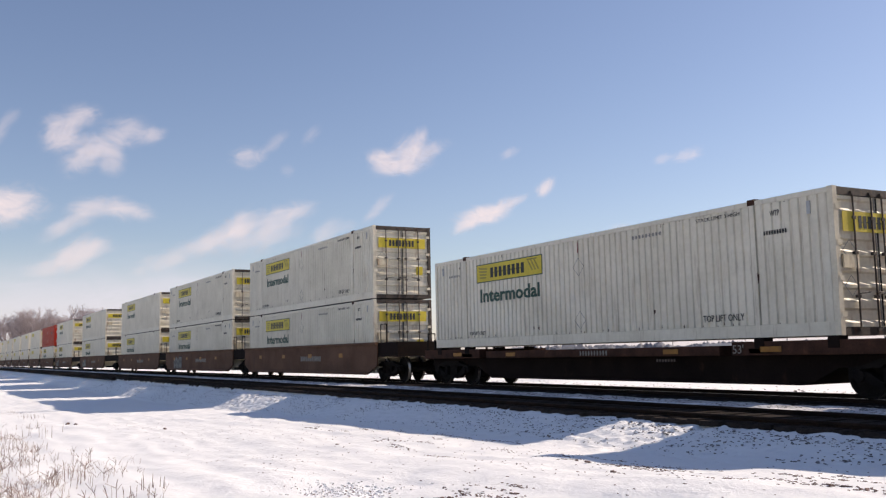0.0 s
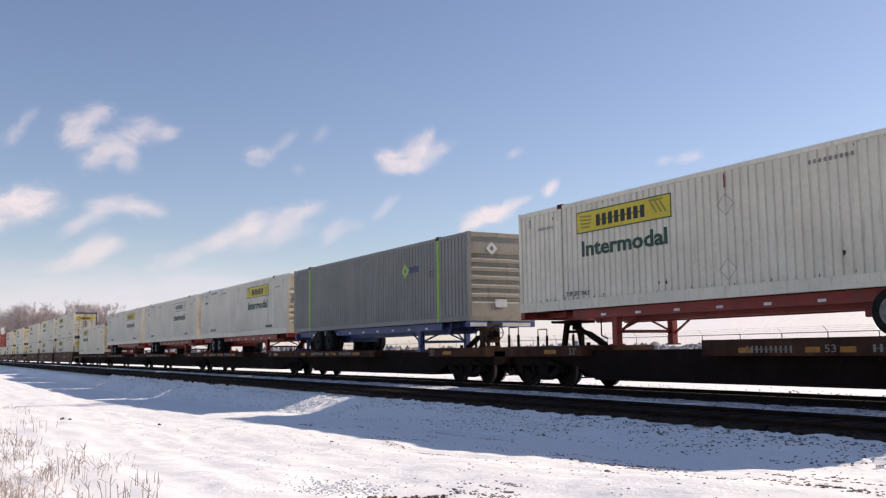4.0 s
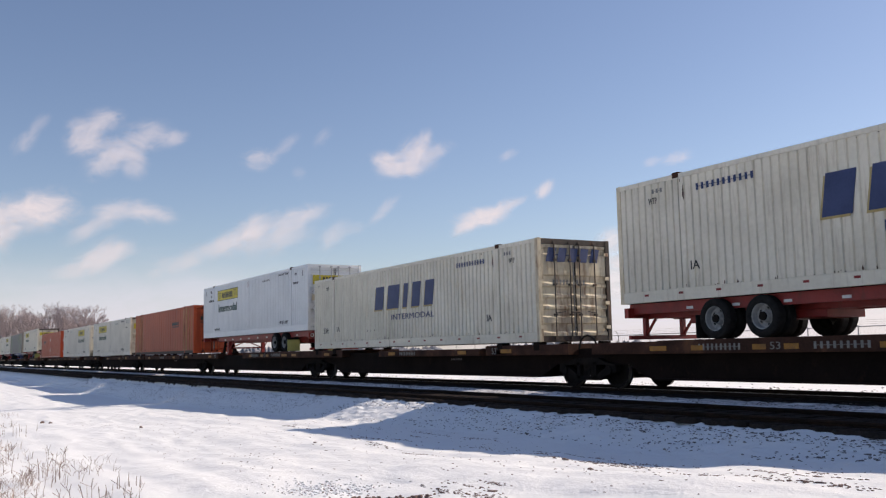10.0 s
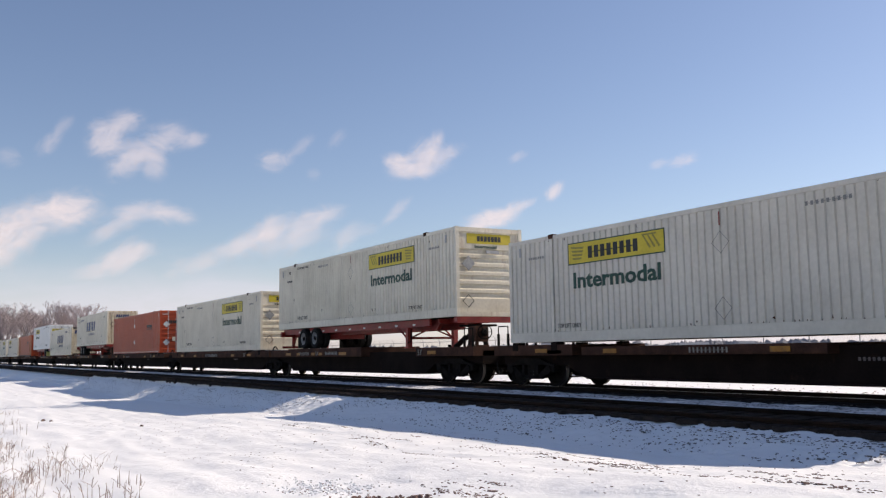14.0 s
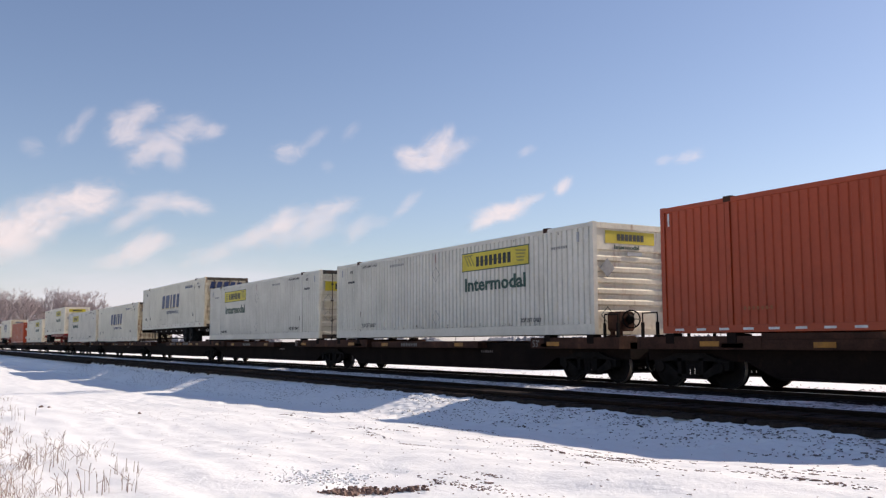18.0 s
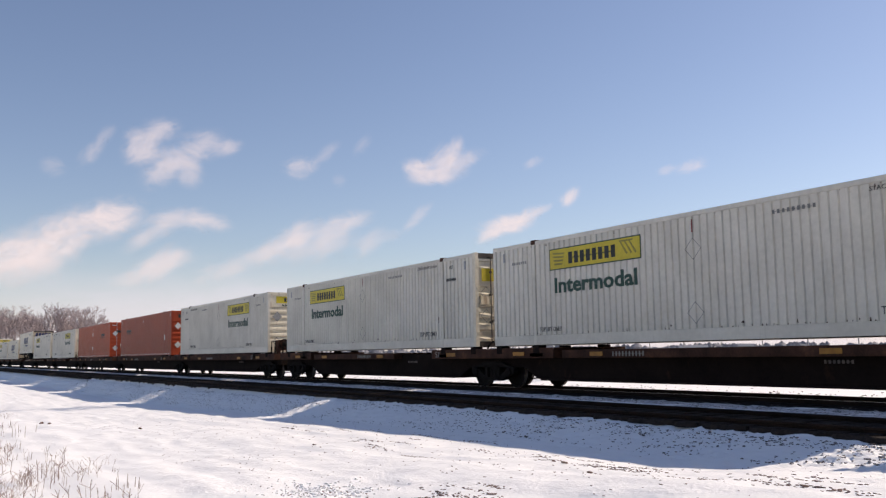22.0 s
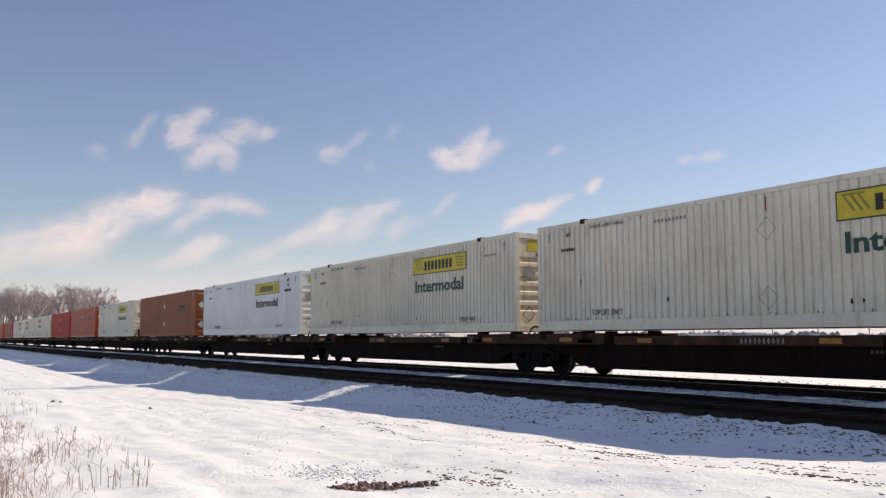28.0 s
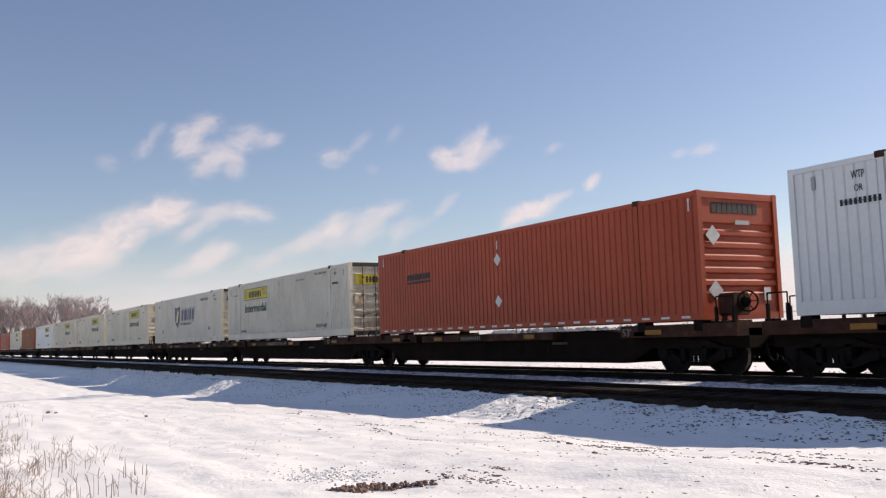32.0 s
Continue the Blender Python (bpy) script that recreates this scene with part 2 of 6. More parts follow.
def snow_material():
    """Packed snow: bright, softly relieved, with trodden grit showing where wind has thinned it."""
    m = bpy.data.materials.new("trodden_snow")
    m.use_nodes = True
    n, l = m.node_tree.nodes, m.node_tree.links
    b = n["Principled BSDF"]
    co = n.new("ShaderNodeTexCoord")

    def noise_at(scale, detail=6, rough=0.6, stretch=(1, 1, 1)):
        mp, x = n.new("ShaderNodeMapping"), n.new("ShaderNodeTexNoise")
        mp.inputs["Scale"].default_value = stretch
        l.new(co.outputs["Object"], mp.inputs[0])
        l.new(mp.outputs[0], x.inputs["Vector"])
        x.inputs["Scale"].default_value, x.inputs["Detail"].default_value, x.inputs["Roughness"].default_value = scale, detail, rough
        return x.outputs["Fac"]

    def step(value, lo, hi):
        r = n.new("ShaderNodeMapRange")
        r.inputs["From Min"].default_value, r.inputs["From Max"].default_value = lo, hi
        l.new(value, r.inputs[0])
        return r.outputs[0]

    def times(a, c):
        x = n.new("ShaderNodeMath")
        x.operation = "MULTIPLY"
        l.new(a, x.inputs[0]), l.new(c, x.inputs[1])
        return x.outputs[0]

    patch = step(noise_at(0.55, 4, 0.6, (0.6, 1.4, 1)), 0.55, 0.72)
    grit = step(noise_at(9.0, 5, 0.7), 0.60, 0.68)
    mask = times(patch, grit)
    white = n.new("ShaderNodeMixRGB")
    white.inputs[1].default_value, white.inputs[2].default_value = (0.80, 0.805, 0.81, 1), (0.86, 0.86, 0.86, 1)
    l.new(noise_at(1.6, 5), white.inputs[0])
    mix = n.new("ShaderNodeMixRGB")
    mix.inputs[2].default_value = (0.20, 0.16, 0.14, 1)
    l.new(mask, mix.inputs[0])
    l.new(white.outputs[0], mix.inputs[1])
    # beyond the line, stubble shows through the thin snow in rows
    where = n.new("ShaderNodeSeparateXYZ")
    l.new(co.outputs["Object"], where.inputs[0])
    rows = step(noise_at(1.0, 5, 0.65, (0.12, 1.1, 1)), 0.32, 0.56)
    field = n.new("ShaderNodeMixRGB")
    field.inputs[2].default_value = (0.41, 0.34, 0.31, 1)
    l.new(times(times(step(where.outputs["Y"], 27.0, 48.0), rows), step(noise_at(0.02, 4), 0.15, 0.5)), field.inputs[0])
    l.new(mix.outputs[0], field.inputs[1])
    l.new(field.outputs[0], b.inputs["Base Color"])
    b.inputs["Roughness"].default_value = 0.75
    b.inputs["Specular IOR Level"].default_value = 0.25
    b1, b2 = n.new("ShaderNodeBump"), n.new("ShaderNodeBump")
    b1.inputs["Strength"].default_value, b1.inputs["Distance"].default_value = 0.36, 0.12
    b2.inputs["Strength"].default_value, b2.inputs["Distance"].default_value = 0.35, 0.03
    l.new(noise_at(2.2, 6), b1.inputs["Height"])
    l.new(noise_at(22, 6), b2.inputs["Height"])
    l.new(b1.outputs[0], b2.inputs["Normal"])
    l.new(b2.outputs[0], b.inputs["Normal"])
    return m


M["snow"] = snow_material()

# ---- mesh tools ----
class Shape:
    """Vertices and faces of one part, gathered from simple solids."""

    def __init__(self):
        self.v, self.f, self.k = [], [], []

    def add(self, verts, faces, slot=0):
        o = len(self.v)
        self.v += [tuple(p) for p in verts]
        self.f += [tuple(o + i for i in q) for q in faces]
        self.k += [slot] * len(faces)
        return self

    def box(self, x0, x1, y0, y1, z0, z1, slot=0, c=0.0):
        """A box, its four long (x) edges chamfered by c."""
        if c:
            prof = [(y0 + c, z0), (y1 - c, z0), (y1, z0 + c), (y1, z1 - c), (y1 - c, z1), (y0 + c, z1), (y0, z1 - c), (y0, z0 + c)]
            return self.extrude_x(prof, x0, x1, slot)
        p = [(x, y, z) for z in (z0, z1) for x, y in ((x0, y0), (x1, y0), (x1, y1), (x0, y1))]
        return self.add(p, [(3, 2, 1, 0), (4, 5, 6, 7), (0, 1, 5, 4), (1, 2, 6, 5), (2, 3, 7, 6), (3, 0, 4, 7)], slot)

    def extrude_x(self, prof, x0, x1, slot=0):
        n = len(prof)
        p = [(x0, y, z) for y, z in prof] + [(x1, y, z) for y, z in prof]
        f = [(i, (i + 1) % n, n + (i + 1) % n, n + i) for i in range(n)]
        return self.add(p, [q[::-1] for q in f] + [tuple(range(n)), tuple(range(2 * n - 1, n - 1, -1))], slot)

    def extrude_y(self, prof, y0, y1, slot=0):
        """prof: x, z points of a closed outline, counter-clockwise as seen from -y."""
        n = len(prof)
        p = [(x, y0, z) for x, z in prof] + [(x, y1, z) for x, z in prof]
        f = [(i, n + i, n + (i + 1) % n, (i + 1) % n) for i in range(n)]
        return self.add(p, f + [tuple(range(n)), tuple(range(2 * n - 1, n - 1, -1))], slot)

    def rod(self, a, b, r, n=6, slot=0, r2=None):
        """A round bar from a to b."""
        a, b = Vector(a), Vector(b)
        d = (b - a).normalized()
        u = d.orthogonal().normalized()
        w = d.cross(u)
        r2 = r if r2 is None else r2
        ring = [(math.cos(2 * math.pi * i / n), math.sin(2 * math.pi * i / n)) for i in range(n)]
        p = [a + u * c * r + w * s * r for c, s in ring] + [b + u * c * r2 + w * s * r2 for c, s in ring]
        f = [(i, (i + 1) % n, n + (i + 1) % n, n + i) for i in range(n)]
        return self.add(p, f + [tuple(range(n - 1, -1, -1)), tuple(range(n, 2 * n))], slot)

    def lathe_y(self, prof, n=20, centre=(0, 0, 0), slot=0):
        """A turned body about the y axis; prof: radius, y."""
        cx, cy, cz = centre
        p = [(cx + r * math.cos(2 * math.pi * i / n), cy + y, cz + r * math.sin(2 * math.pi * i / n)) for r, y in prof for i in range(n)]
        f = [(j * n + i, j * n + (i + 1) % n, (j + 1) * n + (i + 1) % n, (j + 1) * n + i) for j in range(len(prof) - 1) for i in range(n)]
        return self.add(p, f, slot)

    def ring_y(self, centre, radius, r, n=14):
        """A hoop of round bar in the xz plane."""
        c = Vector(centre)
        q = [c + Vector((math.cos(2 * math.pi * i / n) * radius, 0, math.sin(2 * math.pi * i / n) * radius)) for i in range(n)]
        for i in range(n):
            self.rod(q[i], q[(i + 1) % n], r, 4)
        return self

    def mesh(self, name, *mats, smooth=False):
        m = bpy.data.meshes.new(name)
        m.from_pydata(self.v, [], self.f)
        for x in mats:
            m.materials.append(M[x] if isinstance(x, str) else x)
        if len(mats) > 1:
            m.polygons.foreach_set("material_index", self.k)
        if smooth:
            m.polygons.foreach_set("use_smooth", [True] * len(self.f))
        m.update()
        bm = bmesh.new()
        bm.from_mesh(m)
        bmesh.ops.recalc_face_normals(bm, faces=bm.faces)
        bm.to_mesh(m)
        bm.free()
        return m


def part(name, shape, mat, parent, label="", at=None):
    """One mesh object under a thing or part. shape: a Shape or a mesh; mat: a material's key or several."""
    mats = (mat,) if isinstance(mat, str) else mat
    ob = new(name, shape.mesh(name, *mats) if isinstance(shape, Shape) else shape)
    ob.parent = parent
    if at is not None:
        ob.matrix_basis = at
    return tagged(ob, label=label) if label else ob


def thing(name, label, category, group=""):
    return tagged(new(name), label, category, group)


LETTERS = {}


def lettering(text, height, mat, width=None):
    """Flat letters 6 mm thick in the xz plane, reading from -y, from the origin to the right; width squeezes them."""
    key = (text, height, mat, width)
    if key not in LETTERS:
        cu = bpy.data.curves.new("letters", "FONT")
        cu.body, cu.size, cu.extrude, cu.resolution_u = text, 1.0, 0.003, 2
        cu.offset = 0.028 if text == "Intermodal" else 0.0
        tmp = new("letters", cu)
        me = bpy.data.meshes.new_from_object(tmp.evaluated_get(bpy.context.evaluated_depsgraph_get()))
        bpy.data.objects.remove(tmp)
        co = np.empty(len(me.vertices) * 3)
        me.vertices.foreach_get("co", co)
        co = co.reshape(-1, 3)
        lo, hi = co.min(0), co.max(0)
        k = height / max(1e-6, hi[1] - lo[1])
        kx = k if width is None else width / (hi[0] - lo[0])
        out = np.stack([(co[:, 0] - lo[0]) * kx, -co[:, 2], (co[:, 1] - lo[1]) * k], 1)
        me.vertices.foreach_set("co", out.ravel())
        me.materials.clear()
        me.materials.append(M[mat])
        me.update()
        LETTERS[key] = me
    return LETTERS[key]

# ---- ground, tracks ----
def ease(a, b, x):
    t = min(1.0, max(0.0, (x - a) / (b - a)))
    return t * t * (3 - 2 * t)


# the low ground falls away along the line, towards -x
LOW_X, LOW_Z = (-75, -45, -31, -28, -22.7, -17, -12.5, -9.2, -8, -6.1, -5, 0), (0.0, 0.02, 0.20, 0.27, 0.36, 0.45, 0.51, 0.525, 0.57, 0.71, 0.77, 0.72)


def ground_height(x, y):
    """Low ground beside the line, the ballast shoulder, the bed of both tracks and the flat field beyond."""
    low = float(np.interp(x, LOW_X, LOW_Z)) + 0.09 * ease(8.3, 7.3, y) * ease(4.6, 6.4, y) * ease(-13, -9, x)
    toe, brow = 8.95 + 0.10 * noise.noise((x * 0.35, 3.0, 0)), 10.4
    if y <= 15:
        top = 0.78 - 0.14 * ease(-15, -45, x)
        u = min(1.0, max(0.0, (y - toe) / (brow - toe)))
        z = low + (top - low) * (0.65 * u + 0.35 * ease(0, 1, u)) + (0.86 - top) * ease(brow, brow + 0.35, y) + 0.06 * ease(12.45, 12.75, y) - 0.08 * ease(14.0, 14.3, y)
    elif y < 60:
        z = 0.84 - 0.20 * ease(19.3, 22.5, y) + 0.06 * ease(22.5, 42, y)
    else:
        z = 0.70 - 0.5 * ease(60, 400, y)
    rough = 0.035 if y < 8 else (0.03 if y < 10.6 else (0.03 if 12.5 < y < 14.2 else (0.012 if y < 20 else 0.03)))
    if abs(x) < 140 and y < 60:
        z += rough * (noise.noise((x * 0.8, y * 0.8, 1.7)) + 0.6 * noise.noise((x * 2.3, y * 2.3, 5.1)))
        if 8.6 < y < 10.5:
            z += 0.045 * noise.noise((x * 6.0, y * 6.0, 2.0)) + 0.03 * noise.noise((x * 11.0, y * 11.0, 6.0))
        if y < 8:
            z += 0.10 * noise.noise((x * 0.16 + 7, y * 0.28, 9.0)) * ease(8, 5, y) + 0.028 * noise.noise((x * 0.22, y * 2.1, 4.0)) + 0.014 * noise.noise((x * 0.7, y * 4.5, 7.0))
    return z


def axis(*runs):
    out = []
    for a, b, d in runs:
        out += [a + (b - a) * i / d for i in range(d)]
    return out + [runs[-1][1]]


def build_ground():
    xs = axis((-4500, -600, 14), (-600, -140, 24), (-140, -60, 60), (-60, -34, 110), (-34, -3, 420), (-3, 6, 30), (6, 40, 24), (40, 400, 12), (400, 4500, 8))
    ys = axis((-2500, -60, 8), (-60, -4, 20), (-4, 1.5, 36), (1.5, 8.8, 84), (8.8, 10.8, 40), (10.8, 12.4, 8), (12.4, 14.4, 16), (14.4, 22, 16), (22, 60, 20), (60, 400, 14), (400, 4500, 12))
    s = Shape()
    s.v = [(x, y, ground_height(x, y)) for y in ys for x in xs]
    n = len(xs)
    s.f = [(j * n + i, j * n + i + 1, (j + 1) * n + i + 1, (j + 1) * n + i) for j in range(len(ys) - 1) for i in range(n - 1)]
    s.k = [0] * len(s.f)
    me = s.mesh("ground", "snow", smooth=True)
    tagged(new("ground", me), "snow-covered ground with thin gravel showing through", "ground", kind="structure")


build_ground()


def rail_profile():
    h = [(-0.07, 0), (0.07, 0), (0.07, 0.012), (0.012, 0.035), (0.012, 0.125), (0.036, 0.137), (0.036, 0.165), (0.028, 0.172)]
    return h + [(-y, z) for y, z in h[:1:-1]]


def build_track(name, cy, near, label):
    """Two rails on ties in a dark strip of ballast whose snow edge is ragged."""
    tr = tagged(new(name), label, "railway track", kind="structure")
    tr.location = (0, cy, 0)
    for k in (-1, 1):
        s = Shape().extrude_x([(k * 0.7525 + y, RAIL - 0.172 + z) for y, z in rail_profile()], -2500, 400)
        part("rail", s, "rail", tr)
        if not near:
            part("rail_head", Shape().box(-2500, 400, k * 0.7525 - 0.026, k * 0.7525 + 0.026, RAIL - 0.001, RAIL + 0.003), "railhead", tr, "worn bright running surface")
    # ballast bed, ragged towards the snow
    rnd = random.Random(5 + int(cy))
    s = Shape()
    xs = axis((-2500, -160, 40), (-160, -50, 440), (-50, 12, 744), (12, 400, 40))
    lo, hi = (-1.10, 0.92) if near else (-2.34, 1.7)
    rows = []
    for x in xs:
        a = lo + 0.10 * noise.noise((x * 1.9, cy, 0)) + 0.08 * noise.noise((x * 5.3, cy, 4)) + (0.13 * abs((x / 0.5) % 1.0 - 0.5) if near and abs(x) < 160 else 0)
        b = hi + 0.12 * noise.noise((x * 1.3, cy, 8)) + 0.06 * noise.noise((x * 4.3, cy, 3))
        rows.append([(x, a, 0.80), (x, a + 0.03, 0.872 + rnd.uniform(-.01, .01)), (x, -0.7, 0.875 + rnd.uniform(-.012, .012)), (x, 0, 0.87 + rnd.uniform(-.012, .012)),
                     (x, 0.9, 0.875 + rnd.uniform(-.012, .012)), (x, b - 0.03, 0.872), (x, b, 0.80)])
    s.v = [p for r in rows for p in r]
    s.f = [(i * 7 + j, (i + 1) * 7 + j, (i + 1) * 7 + j + 1, i * 7 + j + 1) for i in range(len(rows) - 1) for j in range(6)]
    s.k = [0] * len(s.f)
    part("ballast_bed", s, "ballast", tr, "dark ballast swept clear of snow")
    return tr


near_track = build_track("track_near", SIDING_Y, True, "empty railway track with rusty rails and dark ballast")
far_track = build_track("track_far", TRACK_Y, False, "railway track under the passing train, dark ballast")



def build_strip():
    """The low dirty bank of old snow between the two tracks."""
    xs = axis((-2500, -160, 60), (-160, -45, 460), (-45, 10, 550), (10, 400, 40))
    rows = []
    for x in xs:
        a = 12.58 + 0.10 * noise.noise((x * 1.7, 2.0, 0)) + 0.05 * noise.noise((x * 6.1, 2.0, 4))
        b = 14.08 + 0.14 * noise.noise((x * 0.9, 9.0, 0)) + 0.08 * noise.noise((x * 4.7, 9.0, 4))
        r = []
        for k in range(9):
            y = a + (b - a) * k / 8
            edge = min(1.0, k / 1.5, (8 - k) / 1.5)
            r.append((x, y, 0.85 + 0.085 * edge + edge * (0.05 * noise.noise((x * 1.6, y * 1.6, 3)) + 0.04 * noise.noise((x * 5.2, y * 5.2, 8)))))
        rows.append(r)
    s = Shape()
    s.v = [p for r in rows for p in r]
    s.f = [(i * 9 + j, (i + 1) * 9 + j, (i + 1) * 9 + j + 1, i * 9 + j + 1) for i in range(len(rows) - 1) for j in range(8)]
    s.k = [0] * len(s.f)
    tagged(new("snow_bank", s.mesh("snow_bank", "old_snow", smooth=True)), "low bank of dirty old snow between the two tracks", "snow", kind="structure")


build_strip()
# ---- containers ----
CL, CW, CH = 16.154, 2.591, 2.896
HL, HW = CL / 2, CW / 2
POST = 6.05


def corrugated_side(x0, x1, side, z0, z1, flat=False, deep=0.040):
    """Trapezoid-ribbed sheet between x0 and x1 on the side y = side * HW, set between its rails; flat: broad sheets parted by narrow grooves."""
    s = Shape()
    n = max(1, round((x1 - x0) / (0.61 if flat else 0.222)))
    d = (x1 - x0) / n
    pts = []
    for i in range(n):
        a = x0 + i * d
        if flat:
            pts += [(a, 0.030), (a + 0.035, 0.030), (a + 0.050, 0.004), (a + d - 0.015, 0.006)]
        else:
            pts += [(a, deep), (a + 0.20 * d, deep), (a + 0.29 * d, 0.004), (a + 0.91 * d, 0.004)]
    pts.append((x1, 0.030 if flat else deep))
    v = [(x, side * (HW - y), z) for z in (z0, z1) for x, y in pts]
    m = len(pts)
    s.add(v, [(i, i + 1, m + i + 1, m + i) for i in range(m - 1)])
    # inner skin closes the sheet
    s.box(x0, x1, side * (HW - 0.066) - 0.006, side * (HW - 0.066) + 0.006, z0, z1)
    return s


def ribbed_panel(y0, y1, z0, z1, x, out, ribs, depth=0.035):
    """A door leaf or front wall across y, with horizontal pressed ribs; out: +1 or -1 along x."""
    s = Shape()
    prof = [(x - out * 0.05, z0), (x, z0)]
    for a, b in ribs:
        prof += [(x, a), (x - out * depth, a + 0.05), (x - out * depth, b - 0.04), (x, b)]
    prof += [(x, z1), (x - out * 0.05, z1)]
    n = len(prof)
    v = [(px, y, pz) for y in (y0, y1) for px, pz in prof]
    s.add(v, [(i, i + 1, n + i + 1, n + i) for i in range(n - 1)])
    s.add([(x - out * 0.055, y0, z0), (x - out * 0.055, y1, z0), (x - out * 0.055, y1, z1), (x - out * 0.055, y0, z1)], [(0, 1, 2, 3)])
    for y in (y0, y1):
        s.add([(px, y, pz) for px, pz in prof], [tuple(range(n))])
    return s


def facing(side, x, z, lift=0.006):
    """The pose of a flat mark on a long side; x is the mark's left edge as one reads it, from the doors' end when side = +1."""
    return pose(x, -HW - lift, z) if side < 0 else pose(-x, HW + lift, z, 0, 0, 180)


def on_end(out, y, z, lift=0.006):
    """The pose of a flat mark on an end wall, its left edge y to the left of the middle."""
    return pose(HL + lift, -y, z, 0, 0, 90) if out > 0 else pose(-HL - lift, y, z, 0, 0, -90)


def plate(w, h, t=0.004):
    return Shape().box(0, w, -t, 0, 0, h)


def word_bars(w, h, n, lean=0.0, gap=0.22):
    """A wordmark reduced to n upright bars, held together by a thin line at mid height."""
    d, lo, hi = w / n, 0.46 * h, 0.54 * h
    low, high = [], []
    for i in range(n):
        a, b = i * d, i * d + d * (1 - gap)
        low += [(a, lo), (a, 0), (b, 0), (b, lo)]
        high += [(a, hi), (a, h), (b, h), (b, hi)]
    s = Shape()
    s.extrude_y([(x + lean * z / h, z) for x, z in low[1:-1] + high[-2:0:-1]], -0.004, 0)
    return s


def diamond(r, inner=0.0):
    s = Shape()
    if not inner:
        return s.extrude_y([(0, -r), (r, 0), (0, r), (-r, 0)], -0.004, 0)
    o, q = [(0, -r), (r, 0), (0, r), (-r, 0)], [(0, -inner), (inner, 0), (0, inner), (-inner, 0)]
    for i in range(4):
        j = (i + 1) % 4
        s.extrude_y([o[i], o[j], q[j], q[i]], -0.004, 0)
    return s


def container(style, label, side_seen=-1, plain=False, far=False):
    """side_seen: the long side that carries the signs towards the road; plain: the far ones, with fewer small fittings."""
    body, ends, front_ribs = {
        "sign": ("white", "cream", 1), "worn_sign": ("ivory", "cream", 1), "orange_bare": ("rust_orange", "orange", 1), "clean": ("clean", "clean", 1), "plain_sign": ("white", "cream", 1),
        "slanted": ("ivory", "stained", 0), "shield": ("white", "cream", 1), "orange": ("orange", "orange", 1),
        "red": ("red", "red", 1), "old_orange": ("ochre", "ochre", 0), "brown": ("brown", "brown", 1), "grey": ("grey", "tan", 1)}[style]
    c = thing("shipping_container", label, "container", "intermodal containers on the train")
    bot, top = 0.27 if body in ("white", "clean", "ivory") else 0.16, CH - 0.11
    for side in (-1, 1):
        old = style == "old_orange"
        gap = 0.46 if old else 0.072
        for a, b in ((-HL + 0.13, -POST - gap), (-POST + gap, POST - gap), (POST + gap, HL - 0.13)):
            part("side_panel", corrugated_side(a, b, side, bot, top, old, 0.040 if body in ("white", "ivory", "clean", "grey") else 0.031), body, c)
        if old:
            for x in (-POST, POST):
                for a in (x - 0.46, x + 0.06):
                    y0, y1 = sorted((side * (HW - 0.012), side * (HW - 0.05)))
                    s = Shape().box(a, a + 0.40, y0, y1, bot, top)
                    for q in (0.10, 0.26):
                        y0, y1 = sorted((side * (HW - 0.002), side * (HW - 0.03)))
                        s.box(a + q, a + q + 0.06, y0, y1, bot + 0.1, top - 0.35)
                    part("pocket_panel", s, "buff", c, "bleached panel beside the lifting post")
            for x in (POST + 0.56, POST + 1.10, POST + 1.60):
                for e in (-1, 1):
                    y0, y1 = sorted((side * (HW + 0.010), side * (HW - 0.03)))
                    part("stiffening_rib", Shape().box(e * x - 0.035, e * x + 0.035, y0, y1, bot, top), "mustard", c, "mustard-yellow upright rib")
        y0, y1 = sorted((side * HW, side * (HW - 0.09)))
        part("bottom_rail", Shape().box(-HL + 0.13, HL - 0.13, y0, y1, 0, bot, c=0.008), "grime" if style == "old_orange" else body, c)
        part("top_rail", Shape().box(-HL + 0.13, HL - 0.13, y0, y1, top, CH, c=0.012), body, c)
        for x in () if far else (-POST, POST):
            y0, y1 = sorted((side * (HW + 0.002), side * (HW - 0.12)))
            part("lift_post", Shape().box(x - 0.06, x + 0.06, y0, y1, 0.01, CH - 0.06), "lime" if style == "grey" else body, c, "lime green lifting post" if style == "grey" else "")
            y0, y1 = sorted((side * (HW + 0.006), side * (HW - 0.16)))
            part("lift_fitting", Shape().box(x - 0.10, x + 0.10, y0, y1, CH - 0.10, CH + 0.035, c=0.01), "navy" if style == "shield" else "deck", c, "dark lifting fitting")
        for out in (-1, 1):
            x0, x1 = sorted((out * HL, out * (HL - 0.13)))
            y0, y1 = sorted((side * HW, side * (HW - 0.13)))
            part("corner_post", Shape().box(x0, x1, y0, y1, 0, CH + 0.012, c=0.01), "grime" if out > 0 and side > 0 and side_seen < 0 and ends in ("cream", "stained") else (ends if out > 0 and body in ("white", "ivory") else body), c)
    part("roof", Shape().box(-HL + 0.13, HL - 0.13, -HW + 0.09, HW - 0.09, CH - 0.05, CH - 0.02), body, c)
    fl = Shape().box(-HL + 0.13, HL - 0.13, -HW + 0.09, HW - 0.09, 0.10, 0.16)
    for i in range(26):
        x = -HL + 0.5 + i * 0.606
        fl.box(x - 0.04, x + 0.04, -HW + 0.1, HW - 0.1, 0.01, 0.10)
    part("underframe", fl, "car", c, "dark cross-membered underframe")
